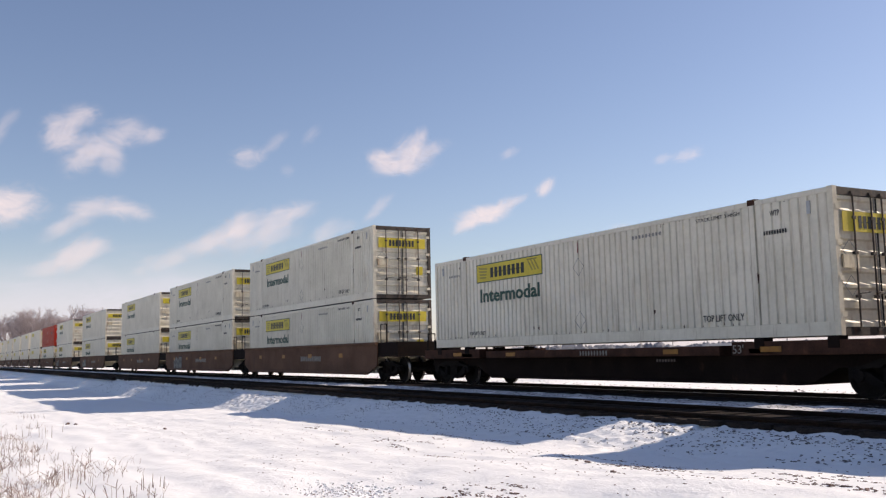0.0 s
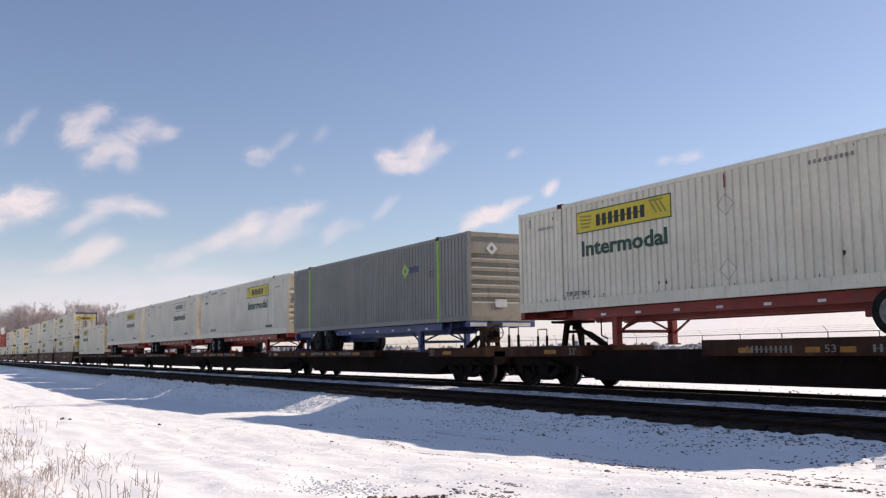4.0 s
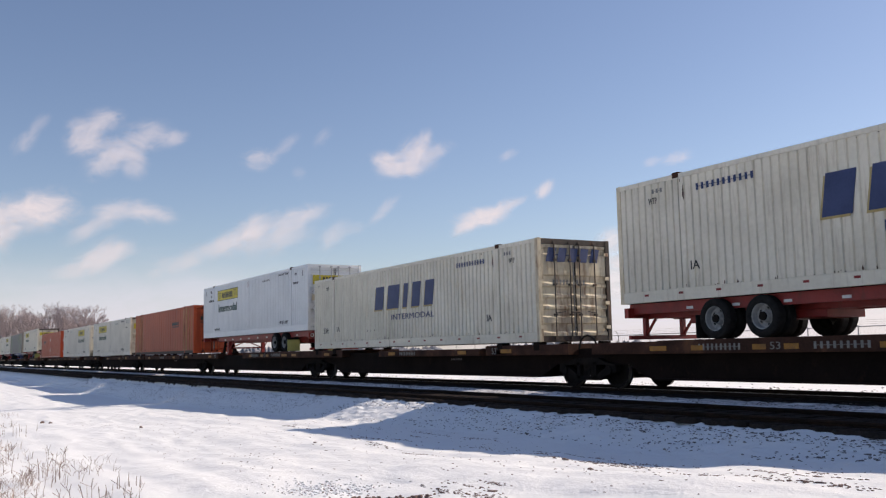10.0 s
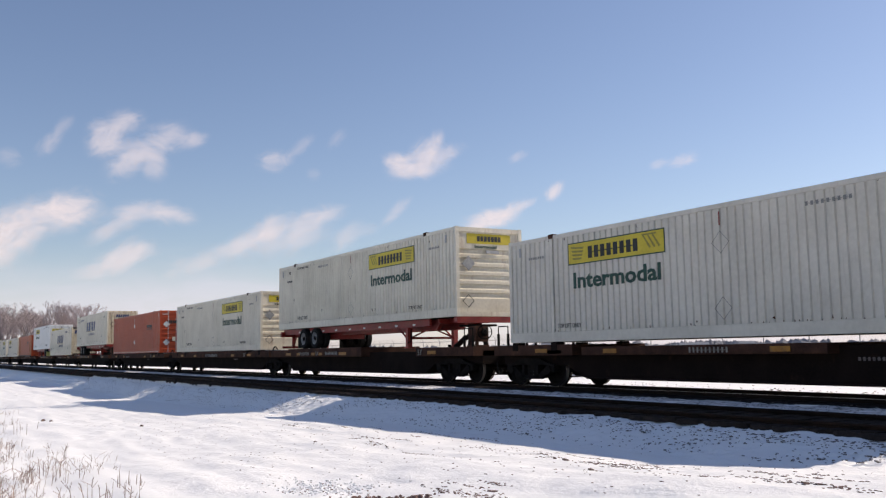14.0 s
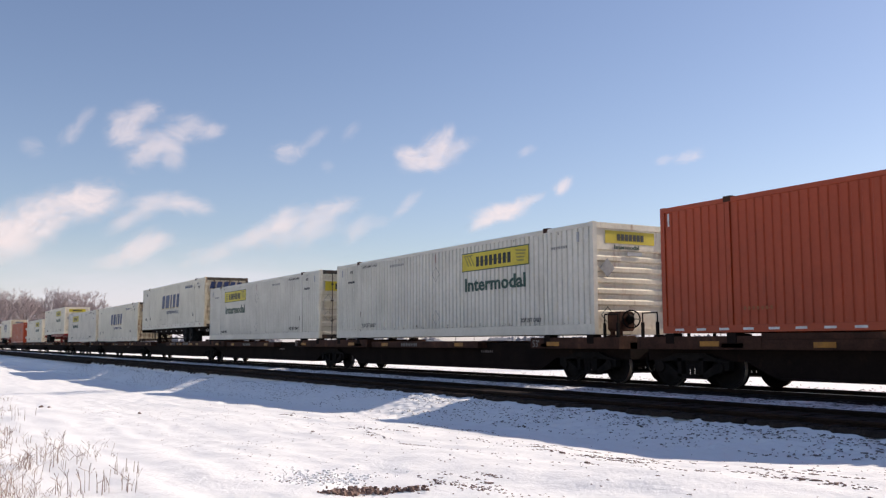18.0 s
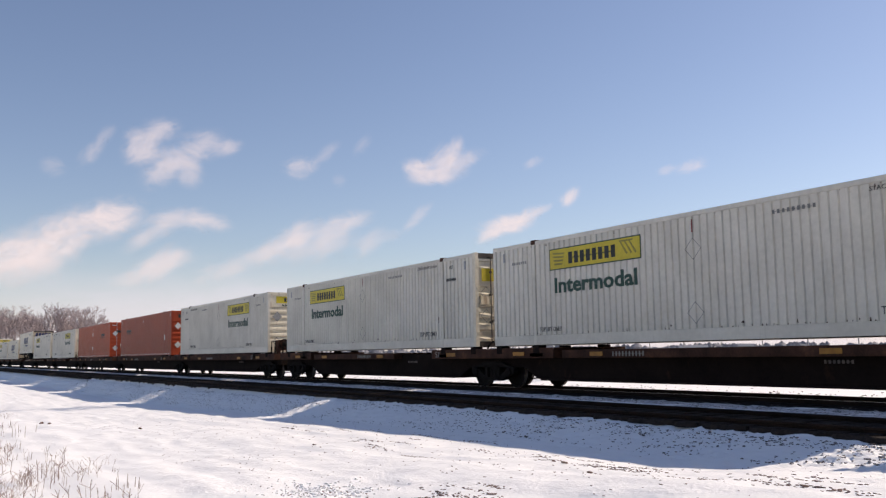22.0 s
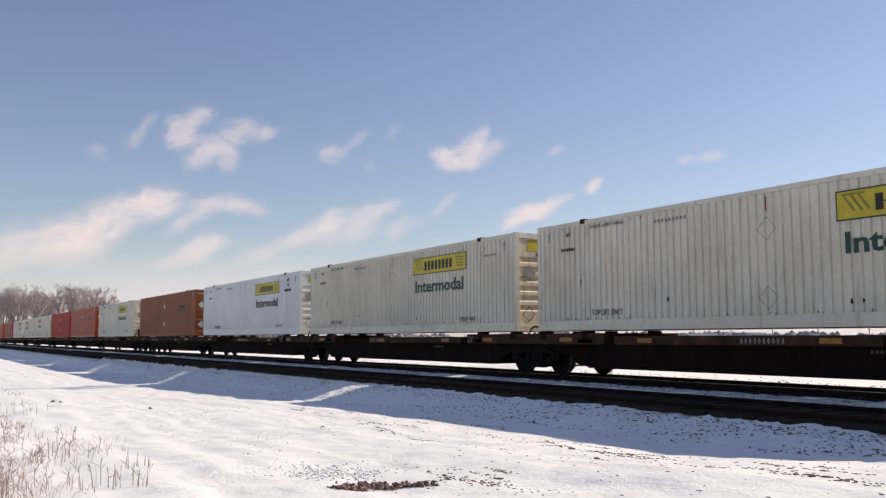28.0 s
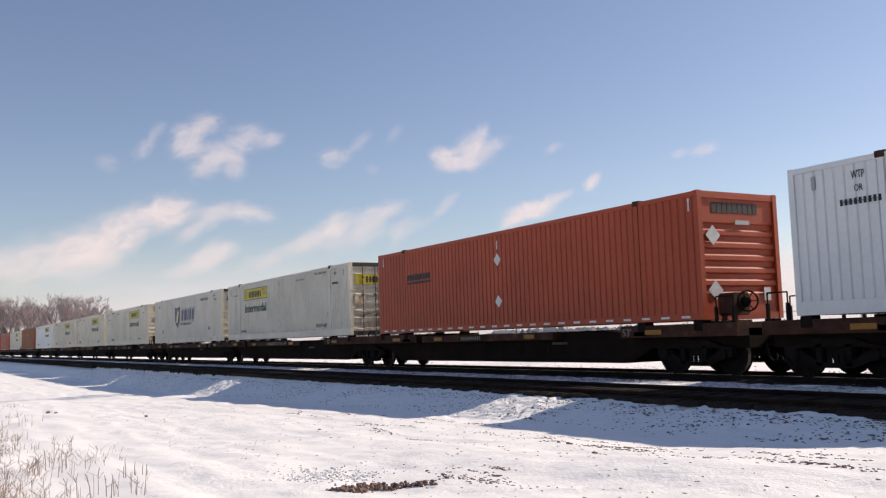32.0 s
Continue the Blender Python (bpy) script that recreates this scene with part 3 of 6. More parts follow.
    # front wall (at -x)
    if front_ribs:
        ribs = [(0.30 + 0.285 * i, 0.30 + 0.285 * i + 0.19) for i in range(1, 7)]
        part("front_wall", ribbed_panel(-HW + 0.13, HW - 0.13, 0.14, CH - 0.14, -HL + 0.05, -1, ribs, 0.05), ends, c, "end wall with pressed horizontal ribs")
    else:
        s = Shape()
        pts = []
        for i in range(9):
            a = -HW + 0.13 + i * 0.259
            pts += [(a, 0.05), (a + 0.08, 0.05), (a + 0.11, 0.01), (a + 0.23, 0.01)]
        pts.append((HW - 0.13, 0.05))
        v = [(-HL + d, y, z) for z in (0.14, CH - 0.14) for y, d in pts]
        s.add(v, [(i, i + 1, len(pts) + i + 1, len(pts) + i) for i in range(len(pts) - 1)])
        part("front_wall", s, ends, c, "end wall with upright corrugation")
    for z0, z1, nm in ((0, 0.15, "front_sill"), (CH - 0.15, CH, "front_header")):
        part(nm, Shape().box(-HL + 0.01, -HL + 0.13, -HW + 0.13, HW - 0.13, z0, z1), ends, c)
        part(nm.replace("front", "door"), Shape().box(HL - 0.13, HL - 0.01, -HW + 0.13, HW - 0.13, z0, z1), "grime" if ends in ("cream", "stained") else ends, c)
    # doors (at +x)
    ribs = [(0.24, 0.52), (0.66, 0.92), (0.98, 1.24), (1.30, 1.56), (1.62, 1.88), (2.44, 2.66)]
    for k in (-1, 1):
        y0, y1 = sorted((k * 0.008, k * (HW - 0.135)))
        if style == "old_orange":
            s = Shape().box(HL - 0.085, HL - 0.06, y0, y1, 0.16, CH - 0.16)
            for i in range(4):
                q0, q1 = sorted((k * (0.04 + 0.29 * i), k * (0.04 + 0.29 * i + 0.20)))
                s.extrude_y([(HL - 0.06, 0.2), (HL - 0.035, 0.24), (HL - 0.035, CH - 0.24), (HL - 0.06, CH - 0.2)], q0, q1)
            leaf = part("door", s, ends, c, "door leaf with upright pressed panels")
        else:
            leaf = part("door", ribbed_panel(y0, y1, 0.16, CH - 0.16, HL - 0.035, 1, ribs, 0.04), ends, c, "ribbed steel door leaf")
        if not plain:
            part("gasket", Shape().box(HL - 0.034, HL - 0.020, *sorted((k * 0.012, k * 0.045)), 0.17, CH - 0.17), "rubber" if k > 0 else "pencil", leaf, "door seal strip")
        for y in (0.17, 0.72):
            if plain:
                continue
            s = Shape().rod((HL + 0.012, k * y, 0.08), (HL + 0.012, k * y, CH - 0.07), 0.019)
            for z in (0.10, 0.75, 1.6, 2.3, CH - 0.10):
                s.box(HL - 0.035, HL + 0.03, k * y - 0.05, k * y + 0.05, z - 0.03, z + 0.03)
            part("lock_rod", s, "truck" if ends == "ochre" else ("grime" if ends in ("cream", "stained") else "steel"), leaf, "upright locking bar")
            hs = Shape().rod((HL + 0.035, k * y, 0.80), (HL + 0.035, k * (y - 0.32), 0.84), 0.014, 5)
            part("handle", hs, "grime", leaf)
        for z in () if plain else (0.4, 1.1, 1.8, 2.5):
            y0, y1 = sorted((k * (HW - 0.2), k * (HW - 0.05)))
            part("hinge", Shape().box(HL - 0.04, HL + 0.008, y0, y1, z - 0.05, z + 0.05), ends, leaf)
    if not far:
        marks(c, style, side_seen, plain)
    elif style != "red":
        part("sign_panel", plate(3.56, 0.52, 0.006), "yellow", c, "yellow sign panel", facing(-1, 2.82 - HL, 2.03) if side_seen < 0 else facing(1, HL - 6.38, 2.03))
        part("sign_panel", plate(2.1, 0.40), "yellow", c, "yellow sign strip across the doors", on_end(1, 1.05, 2.02, 0.0))
    return c


def marks(c, style, side_seen, plain):
    """Signs, lettering and plates on the long side seen and on both ends."""
    for side in (side_seen,):
        # on the far side one reads from the doors towards the front
        def at(x, w, z):
            return facing(-1, x - HL, z) if side < 0 else facing(1, HL - x - w, z)
        if style in ("sign", "worn_sign", "clean", "plain_sign"):
            if style == "plain_sign":
                part("sign_border", Shape().box(0, 3.62, -0.003, 0, 0, 0.58), "ink", c, "thin dark border", at(2.79, 3.62, 2.0))
                part("sign_panel", plate(3.56, 0.52, 0.006), "white", c, "faded pale sign panel", at(2.82, 3.56, 2.03))
            else:
                part("sign_border", Shape().box(0, 3.62, -0.003, 0, 0, 0.58), "green", c, "thin dark border", at(2.79, 3.62, 2.0))
                part("sign_panel", plate(3.56, 0.52, 0.006), "yellow", c, "yellow sign panel", at(2.82, 3.56, 2.03))
            part("wordmark", word_bars(1.95, 0.31, 8, 0, 0.34), "ink", c, "dark wordmark as bars", at(3.62, 1.95, 2.125) @ pose(0, -0.005, 0))
            sw = Shape()
            for q in range(3):
                sw.extrude_y([(0.16 * q, 0.0), (0.16 * q + 0.05, 0.0), (0.16 * q + 0.28, -0.30), (0.16 * q + 0.23, -0.33)], -0.004, 0)
            sw.extrude_y([(-0.02, 0.03), (0.50, 0.03), (0.46, -0.01), (0.0, -0.01)], -0.004, 0)
            part("emblem", sw, "olive", c, "olive scroll emblem strokes", at(5.66, 0.6, 2.48) @ pose(0, -0.005, 0))
            sw2 = Shape()
            for q in range(4):
                sw2.extrude_y([(0.02 * q, -0.10 * q), (0.54 - 0.03 * q, -0.04 - 0.09 * q), (0.50 - 0.03 * q, -0.09 - 0.09 * q), (0.04 + 0.02 * q, -0.05 - 0.10 * q)], -0.004, 0)
            part("emblem", sw2, "olive", c, "olive scroll emblem strokes", at(2.92, 0.55, 2.48) @ pose(0, -0.005, 0))
            part("lettering", lettering("Intermodal", 0.42, "green", 3.26), "green", c, "green lettering", at(2.98, 3.26, 1.37))
            if plain:
                continue
            for z in (2.05, 0.62):
                part("placard_holder", diamond(0.25, 0.235), "pencil" if style in ("sign", "worn_sign") else "decal", c, "empty diamond placard frame", at(8.08, 0, z))
            part("stripe", plate(0.035, 0.30), "chassis", c, "short red stripe", at(8.06, 0.035, 2.42))
            part("lettering", lettering("TOP LIFT ONLY", 0.15, "ink", 1.2), "ink", c, "small black lettering", at(12.58, 1.2, 0.38))
            part("lettering", lettering("TOP LIFT ONLY", 0.12, "ink", 1.0), "ink", c, "small black lettering", at(2.25, 1.0, 0.36))
            part("lettering", lettering("STACK LIMIT 3 HIGH", 0.085, "ink", 1.3), "ink", c, "small black lettering", at(12.5, 1.3, 2.64))
            part("marking", word_bars(1.1, 0.085, 9, 0, 0.5), "grey", c, "serial mark as bars", at(10.3, 1.1, 2.52))
            if style != "clean":
                part("marking", word_bars(0.75, 0.076, 7, 0, 0.5), "grey", c, "small stencil as bars", at(1.0, 0.75, 2.30))
            part("lettering", lettering("WTP", 0.12, "ink", 0.24), "ink", c, "small black lettering", at(14.62, 0.24, 2.50))
            part("marking", word_bars(0.62, 0.09, 9, 0, 0.4), "ink", c, "small stencil as bars", at(14.43, 0.62, 2.12))
            if style == "clean":
                part("lettering", lettering("WTP", 0.15, "ink", 0.28), "ink", c, "black stencilled lettering", at(1.42, 0.28, 2.50))
                part("lettering", lettering("OR", 0.13, "ink", 0.18), "ink", c, "black stencilled lettering", at(1.47, 0.18, 2.26))
                part("marking", word_bars(0.9, 0.12, 9, 0, 0.4), "ink", c, "small stencil as bars", at(1.15, 0.9, 2.02))
            part("vent", plate(0.09, 0.26, 0.015), "steel", c, "small louvred vent", at(15.55, 0.09, 2.42))
            part("vent", plate(0.09, 0.26, 0.015), "steel", c, "small louvred vent", at(0.55, 0.09, 2.42))
        elif style in ("slanted", "shield"):
            x0, w, h, z = (5.85, 4.45, 0.84, 1.36) if style == "slanted" else (7.35, 2.95, 0.66, 1.38)
            if style == "shield":
                part("wordmark_border", Shape().extrude_y([(-0.12, -0.12), (w + 0.02, -0.12), (w + 0.24, h + 0.12), (0.06, h + 0.12)], -0.003, 0), "steel", c, "grey border round the wordmark", at(x0, w, z))
            q = 0.0
            for k in (0.15, 0.20, 0.07, 0.13, 0.13):
                b, lean = k * w, 0.17 * h
                bar = Shape().extrude_y([(q, 0), (q + b, 0), (q + b + lean, h), (q + lean, h)], -0.006, 0)
                bar.extrude_y([(q - 0.05, -0.05), (q + b - 0.05, -0.05), (q + b + lean - 0.05, h - 0.05), (q + lean - 0.05, h - 0.05)], -0.003, 0, 1)
                part("wordmark_bar", bar.mesh("wordmark_bar", "navy", "gold"), "navy", c, "navy slanting bar with a gold shadow", at(x0, w, z) @ pose(0, -0.004 if style == "shield" else 0, 0))
                q += b + 0.075 * w
            part("lettering", lettering("INTERMODAL", 0.20 if style == "slanted" else 0.15, "navy", 3.1 if style == "slanted" else 2.5), "navy", c, "spaced navy lettering", at(7.2 if side < 0 or style == "shield" else 5.9, 3.1 if style == "slanted" else 2.5, 0.95 if style == "slanted" else 1.08))
            if style == "shield":
                sh = Shape().extrude_y([(0.1, 0.45), (0.65, 0.0), (1.2, 0.45), (1.3, 1.42), (0.65, 1.30), (0.0, 1.42)], -0.004, 0)
                part("shield", sh, "navy", c, "navy shield", at(5.64, 1.3, 0.90))
                part("shield_slash", Shape().extrude_y([(0.0, 0.0), (0.3, 0.0), (0.75, 0.8), (0.45, 0.8)], -0.004, 0), "yellow", c, "yellow slash", at(5.90, 0.8, 1.30) @ pose(0, -0.005, 0))
                part("shield_slash", Shape().extrude_y([(0.0, 0.0), (0.18, 0.0), (0.55, 0.7), (0.37, 0.7)], -0.004, 0), "decal", c, "white slash", at(6.20, 0.8, 1.28) @ pose(0, -0.009, 0))
            if style == "slanted" and side < 0:
                part("lettering", lettering("53ft", 0.22, "ink", 0.5), "ink", c, "black lettering", at(1.0, 0.5, 0.62))
            part("lettering", lettering("IA", 0.20, "ink", 0.27), "ink", c, "black lettering", at(13.5, 0.27, 0.66))
            part("lettering", lettering("WTP", 0.15, "ink", 0.28), "ink", c, "black stencilled lettering", at(14.75, 0.28, 2.30))
            part("lettering", lettering("WTP", 0.15, "ink", 0.28), "ink", c, "black stencilled lettering", at(1.30, 0.28, 2.38))
            part("lettering", lettering("IA", 0.20, "ink", 0.27), "ink", c, "black lettering", at(2.35, 0.27, 0.66))
            part("marking", word_bars(1.7, 0.15, 11, 0, 0.55), "navy", c, "serial mark as bars", at(11.8, 1.7, 2.42))
            part("marking", word_bars(0.4, 0.102, 3, 0, 0.5), "grey", c, "small stencil as bars", at(14.5, 0.4, 2.55))
            for i in range(14):
                part("reflector", plate(0.14, 0.05), "chassis", c, "small red reflector", at(0.6 + 1.12 * i, 0.14, 0.14))
        elif style in ("orange", "orange_bare", "red", "brown", "old_orange"):
            part("wordmark", word_bars(1.68, 0.20, 9, 0.0, 0.18), "ink", c, "dark wordmark as bars", at(11.0 if style == "old_orange" else 12.2, 1.68, 1.80))
            part("underline", Shape().extrude_y([(0, 0), (1.66, 0), (1.66, 0.07), (0, 0.07)], -0.004, 0), "ink", c, "dark underline", at(11.0 if style == "old_orange" else 12.2, 1.66, 1.67))
            for z in () if style in ("old_orange", "orange_bare") else (2.05, 0.81):
                part("placard", diamond(0.19), "decal", c, "white diamond placard", at(8.12, 0, z))
            if plain:
                continue
            if style == "orange_bare":
                part("sticker", plate(0.20, 0.34), "decal", c, "white sticker", at(1.6, 0.2, 1.0))
            if style == "old_orange":
                part("wordmark", word_bars(1.7, 0.24, 9, 0, 0.2), "ink", c, "faded dark wordmark as bars", on_end(1, 0.85, 1.98, -0.028))
                part("underline", plate(1.7, 0.07), "ink", c, "dark underline", on_end(1, 0.85, 1.82, -0.028))
                part("sticker", plate(0.34, 0.30), "cream", c, "pale sticker", on_end(1, 0.62, 0.85, -0.028))
                for i in range(3):
                    part("marking", word_bars(0.30, 0.13, 3, 0, 0.35), "brown", c, "faded stencil as bars", at(11.75, 0.30, 0.72 - 0.19 * i))
                continue
            part("stripe", plate(0.05, 0.26), "decal", c, "short white stripe", at(8.09, 0.05, 2.36))
            part("marking", word_bars(0.95, 0.093, 8, 0, 0.5), "brown", c, "faded stencil as bars", at(12.9, 0.95, 0.46))
            part("marking", word_bars(0.95, 0.085, 8, 0, 0.5), "brown", c, "faded stencil as bars", at(12.9, 0.95, 2.42))
            part("marking", word_bars(0.8, 0.076, 7, 0, 0.5), "brown", c, "faded stencil as bars", at(2.4, 0.8, 0.46))
            part("corner_tape", plate(0.05, 0.30), "decal", c, "white reflective tape", at(15.70, 0.05, 2.45))
            part("corner_tape", plate(0.05, 0.30), "decal", c, "white reflective tape", at(0.25, 0.05, 2.45))
            if style not in ("brown", "red"):
                for i in range(24):
                    part("reflector", plate(0.27, 0.05), "decal", c, "white reflective dash", at(0.4 + 0.655 * i, 0.27, 0.05))
        elif style == "grey":
            part("emblem", diamond(0.28, 0.12), "lime", c, "green ring emblem", at(4.45, 0.0, 1.95))
            part("wordmark", word_bars(0.8, 0.22, 3, 0.04), "navy", c, "blue wordmark as bars", at(3.35, 0.8, 1.85))
            part("marking", word_bars(1.2, 0.111, 9, 0, 0.5), "grey", c, "serial mark as bars", at(7.0, 1.2, 2.50))
            part("lettering", lettering("53'", 0.20, "ink", 0.34), "ink", c, "black lettering", at(2.3, 0.34, 1.60))
            part("marking", word_bars(1.1, 0.136, 9, 0, 0.5), "grey", c, "serial mark as bars", at(14.3, 1.1, 2.40))
    # rust holes, chipped spots and scuffs on the long side
    spots = {"worn_sign": ((5.9, 0.42, 0.06, 0.13), (6.15, 0.40, 0.08, 0.16), (11.0, 0.62, 0.09, 0.15), (1.7, 2.52, 0.05, 0.12), (14.22, 1.1, 0.06, 0.30)),
             "sign": ((7.3, 0.33, 0.07, 0.06), (9.4, 0.33, 0.10, 0.07), (13.9, 0.75, 0.05, 0.30)),
             "slanted": ((5.2, 0.55, 0.04, 0.14), (5.5, 0.56, 0.04, 0.12), (5.8, 0.57, 0.04, 0.10), (13.9, 2.2, 0.06, 0.45), (0.5, 2.55, 0.05, 0.14)),
             "old_orange": ((14.05, 0.75, 0.10, 0.95), (14.10, 1.45, 0.07, 0.45), (14.42, 0.6, 0.05, 0.4), (13.85, 0.5, 0.06, 0.5), (3.4, 0.25, 0.30, 0.10), (7.9, 0.24, 0.22, 0.08))}.get(style, ()) if not plain else ()
    for i, (x, z, w, h) in enumerate(spots):
        k = [0.75 + 0.25 * math.sin(i * 3.1 + j * 2.3) for j in range(9)]
        ring = [(w / 2 * k[j] * math.cos(j * 0.698), h / 2 * (1 + k[j] * math.sin(j * 0.698))) for j in range(9)]
        part("rust_spot", Shape().extrude_y(ring, -0.003, 0), "deck", c, "rusted bare spot", facing(-1, x - HL, z) if side_seen < 0 else facing(1, HL - x, z))
    if style in ("sign", "worn_sign", "slanted") and not plain:
        rr, runs = random.Random(len(style)), Shape()
        for i in range(44):
            x, w, h = rr.uniform(1.0, 15.2), rr.uniform(0.008, 0.022), rr.choice((0.02, 0.03, 0.045, 0.08))
            z = rr.choice((0.275, 0.28, 0.27, 0.30)) if rr.random() < 0.8 else CH - 0.12 - h
            runs.extrude_y([(x - w, z), (x + w, z), (x + w * 0.6, z + h * 0.5), (x + w * 0.1, z + h), (x - w * 0.7, z + h * 0.6)], -0.003, 0)
        tagged(part("rust_runs", runs, "deck", c, "ragged rust runs along the panel's edges", facing(-1, -HL, 0) if side_seen < 0 else facing(1, -HL, 0)), kind="stuff")
    # ends
    if style in ("sign", "worn_sign", "clean", "plain_sign"):
        part("sign_panel", plate(2.1, 0.40), "yellow", c, "yellow sign strip across the doors", on_end(1, 1.05, 2.02, 0.0))
        part("wordmark", word_bars(1.16, 0.25, 8, 0, 0.36), "ink", c, "dark wordmark as bars", on_end(1, 0.58, 2.09, 0.006))
        part("document_box", plate(0.46, 0.26, 0.03), "stained", c, "rusty document holder", on_end(1, 1.10, 1.30, -0.01))
        part("sign_panel", plate(1.7, 0.33), "yellow", c, "yellow sign on the end wall", on_end(-1, 0.85, 2.37, -0.045))
        part("wordmark", word_bars(0.95, 0.17, 7), "ink", c, "dark wordmark as bars", on_end(-1, 0.45, 2.45, -0.040))
        part("placard_holder", diamond(0.22, 0.195), "ink", c, "empty diamond placard frame", on_end(-1, 0.82, 0.50, -0.04))
        part("placard", diamond(0.25), "rim", c, "pale grey diamond placard", on_end(-1, 0.80, 1.72, -0.04))
        part("lettering", lettering("Intermodal", 0.11, "green", 0.86), "green", c, "small green lettering", on_end(-1, 0.55, 2.225, -0.04))
        for z in (1.65, 0.95):
            part("placard_holder", diamond(0.21, 0.195), "pencil", c, "empty diamond placard frame", on_end(1, 0.9, z, 0.0))
        part("vent", plate(0.5, 0.10, 0.02), "steel", c, "small vent", on_end(-1, 0.12, 2.06, -0.04))
        part("sticker", plate(0.30, 0.34), "yellow", c, "yellow sticker", on_end(1, -0.62, 0.95, 0.0))
    elif style in ("orange", "orange_bare", "red", "brown"):
        for z in (2.05, 0.81):
            part("placard", diamond(0.23), "decal", c, "white diamond placard", on_end(1, 0.84, z - 0.1, 0.0))
            part("placard", diamond(0.23), "decal", c, "white diamond placard", on_end(-1, 0.84, z - 0.15, -0.03))
        part("sticker", plate(0.18, 0.30), "decal", c, "white sticker", on_end(1, -0.36, 0.80, 0.0))
        part("sticker", plate(0.20, 0.30), "cream", c, "pale sticker", on_end(1, 0.42, 0.78, 0.0))
        part("sticker", plate(0.22, 0.30), "decal", c, "white sticker", on_end(-1, -0.72, 0.42, -0.03))
        part("wordmark", word_bars(1.5, 0.22, 9, 0, 0.15), "ink", c, "faded dark wordmark as bars", on_end(1, 0.75, 2.0, -0.02))
        part("wordmark", word_bars(1.5, 0.24, 9, 0, 0.15), "ink", c, "faded dark wordmark as bars", on_end(-1, 0.82, 2.42, -0.045))
        for k, y in ((1, 1.12), (-1, -0.72)):
            part("corner_tape", plate(0.4, 0.045), "decal", c, "white reflective tape", on_end(1, y, 2.62, 0.0))
        part("vent", plate(0.46, 0.10, 0.02), "steel", c, "small vent", on_end(-1, 0.12, 2.16, -0.03))
    elif style in ("slanted", "shield"):
        part("wordmark", word_bars(1.95, 0.40, 5, 0.10, 0.28), "navy", c, "navy slanting wordmark as bars", on_end(1, 1.02, 2.24, 0.0))
        part("marking", word_bars(1.2, 0.136, 10, 0, 0.5), "grey", c, "serial mark as bars", on_end(1, 0.8, 1.6, 0.0))
        part("wordmark", word_bars(1.1, 0.24, 6, 0.06, 0.3), "navy", c, "navy slanting wordmark as bars", on_end(-1, 0.55, 2.35, 0.002))
        part("lettering", lettering("53ft", 0.24, "ink", 0.5), "ink", c, "black lettering", on_end(-1, 0.3, 1.55, 0.002))
        part("placard_holder", diamond(0.22, 0.19), "ink", c, "empty diamond placard frame", on_end(-1, 0.8, 1.75, 0.002))
    elif style == "grey":
        part("emblem", diamond(0.22, 0.10), "decal", c, "pale ring emblem", on_end(-1, 0.35, 2.38, -0.04))
        part("sticker", plate(0.45, 0.26), "decal", c, "white data plate", on_end(-1, 0.25, 0.45, -0.03))

# ---- rail cars ----
WR = 0.457                      # wheel radius
V0, VK = 20.954, 0.1407 / 16    # the train's speed and how it slackens


def run(t):
    """Metres that the train has gone at t."""
    return V0 * t - VK * t * t


def wheelset_shape():
    s = Shape()
    for k in (-1, 1):
        y = k * 0.7525
        prof = [(0.06, y - 0.05), (0.10, y - 0.07), (0.14, y - 0.03), (0.36, y - 0.02), (0.40, y - 0.065), (WR, y - 0.065)]
        s.lathe_y(prof, 24)
        s.lathe_y([(WR, y - 0.065), (WR, y + 0.045 * 1), (WR + 0.0, y + 0.065)], 24, slot=1)
        s.lathe_y([(WR, y + 0.065), (0.40, y + 0.065), (0.36, y + 0.02), (0.14, y + 0.03), (0.10, y + 0.07), (0.06, y + 0.05)], 24)
        s.lathe_y([(WR - 0.01, y - k * 0.066), (WR + 0.025, y - k * 0.066), (WR + 0.02, y - k * 0.035), (WR, y - k * 0.03)], 24)
    s.rod((0, -1.05, 0), (0, 1.05, 0), 0.075, 8)
    for k in (-1, 1):
        for a in (0.0, 2.1, 4.2):
            s.box(0.05 * math.cos(a) - 0.015, 0.05 * math.cos(a) + 0.015, k * 1.05 - 0.02, k * 1.05 + 0.02, 0.05 * math.sin(a) - 0.015, 0.05 * math.sin(a) + 0.015)
    return s


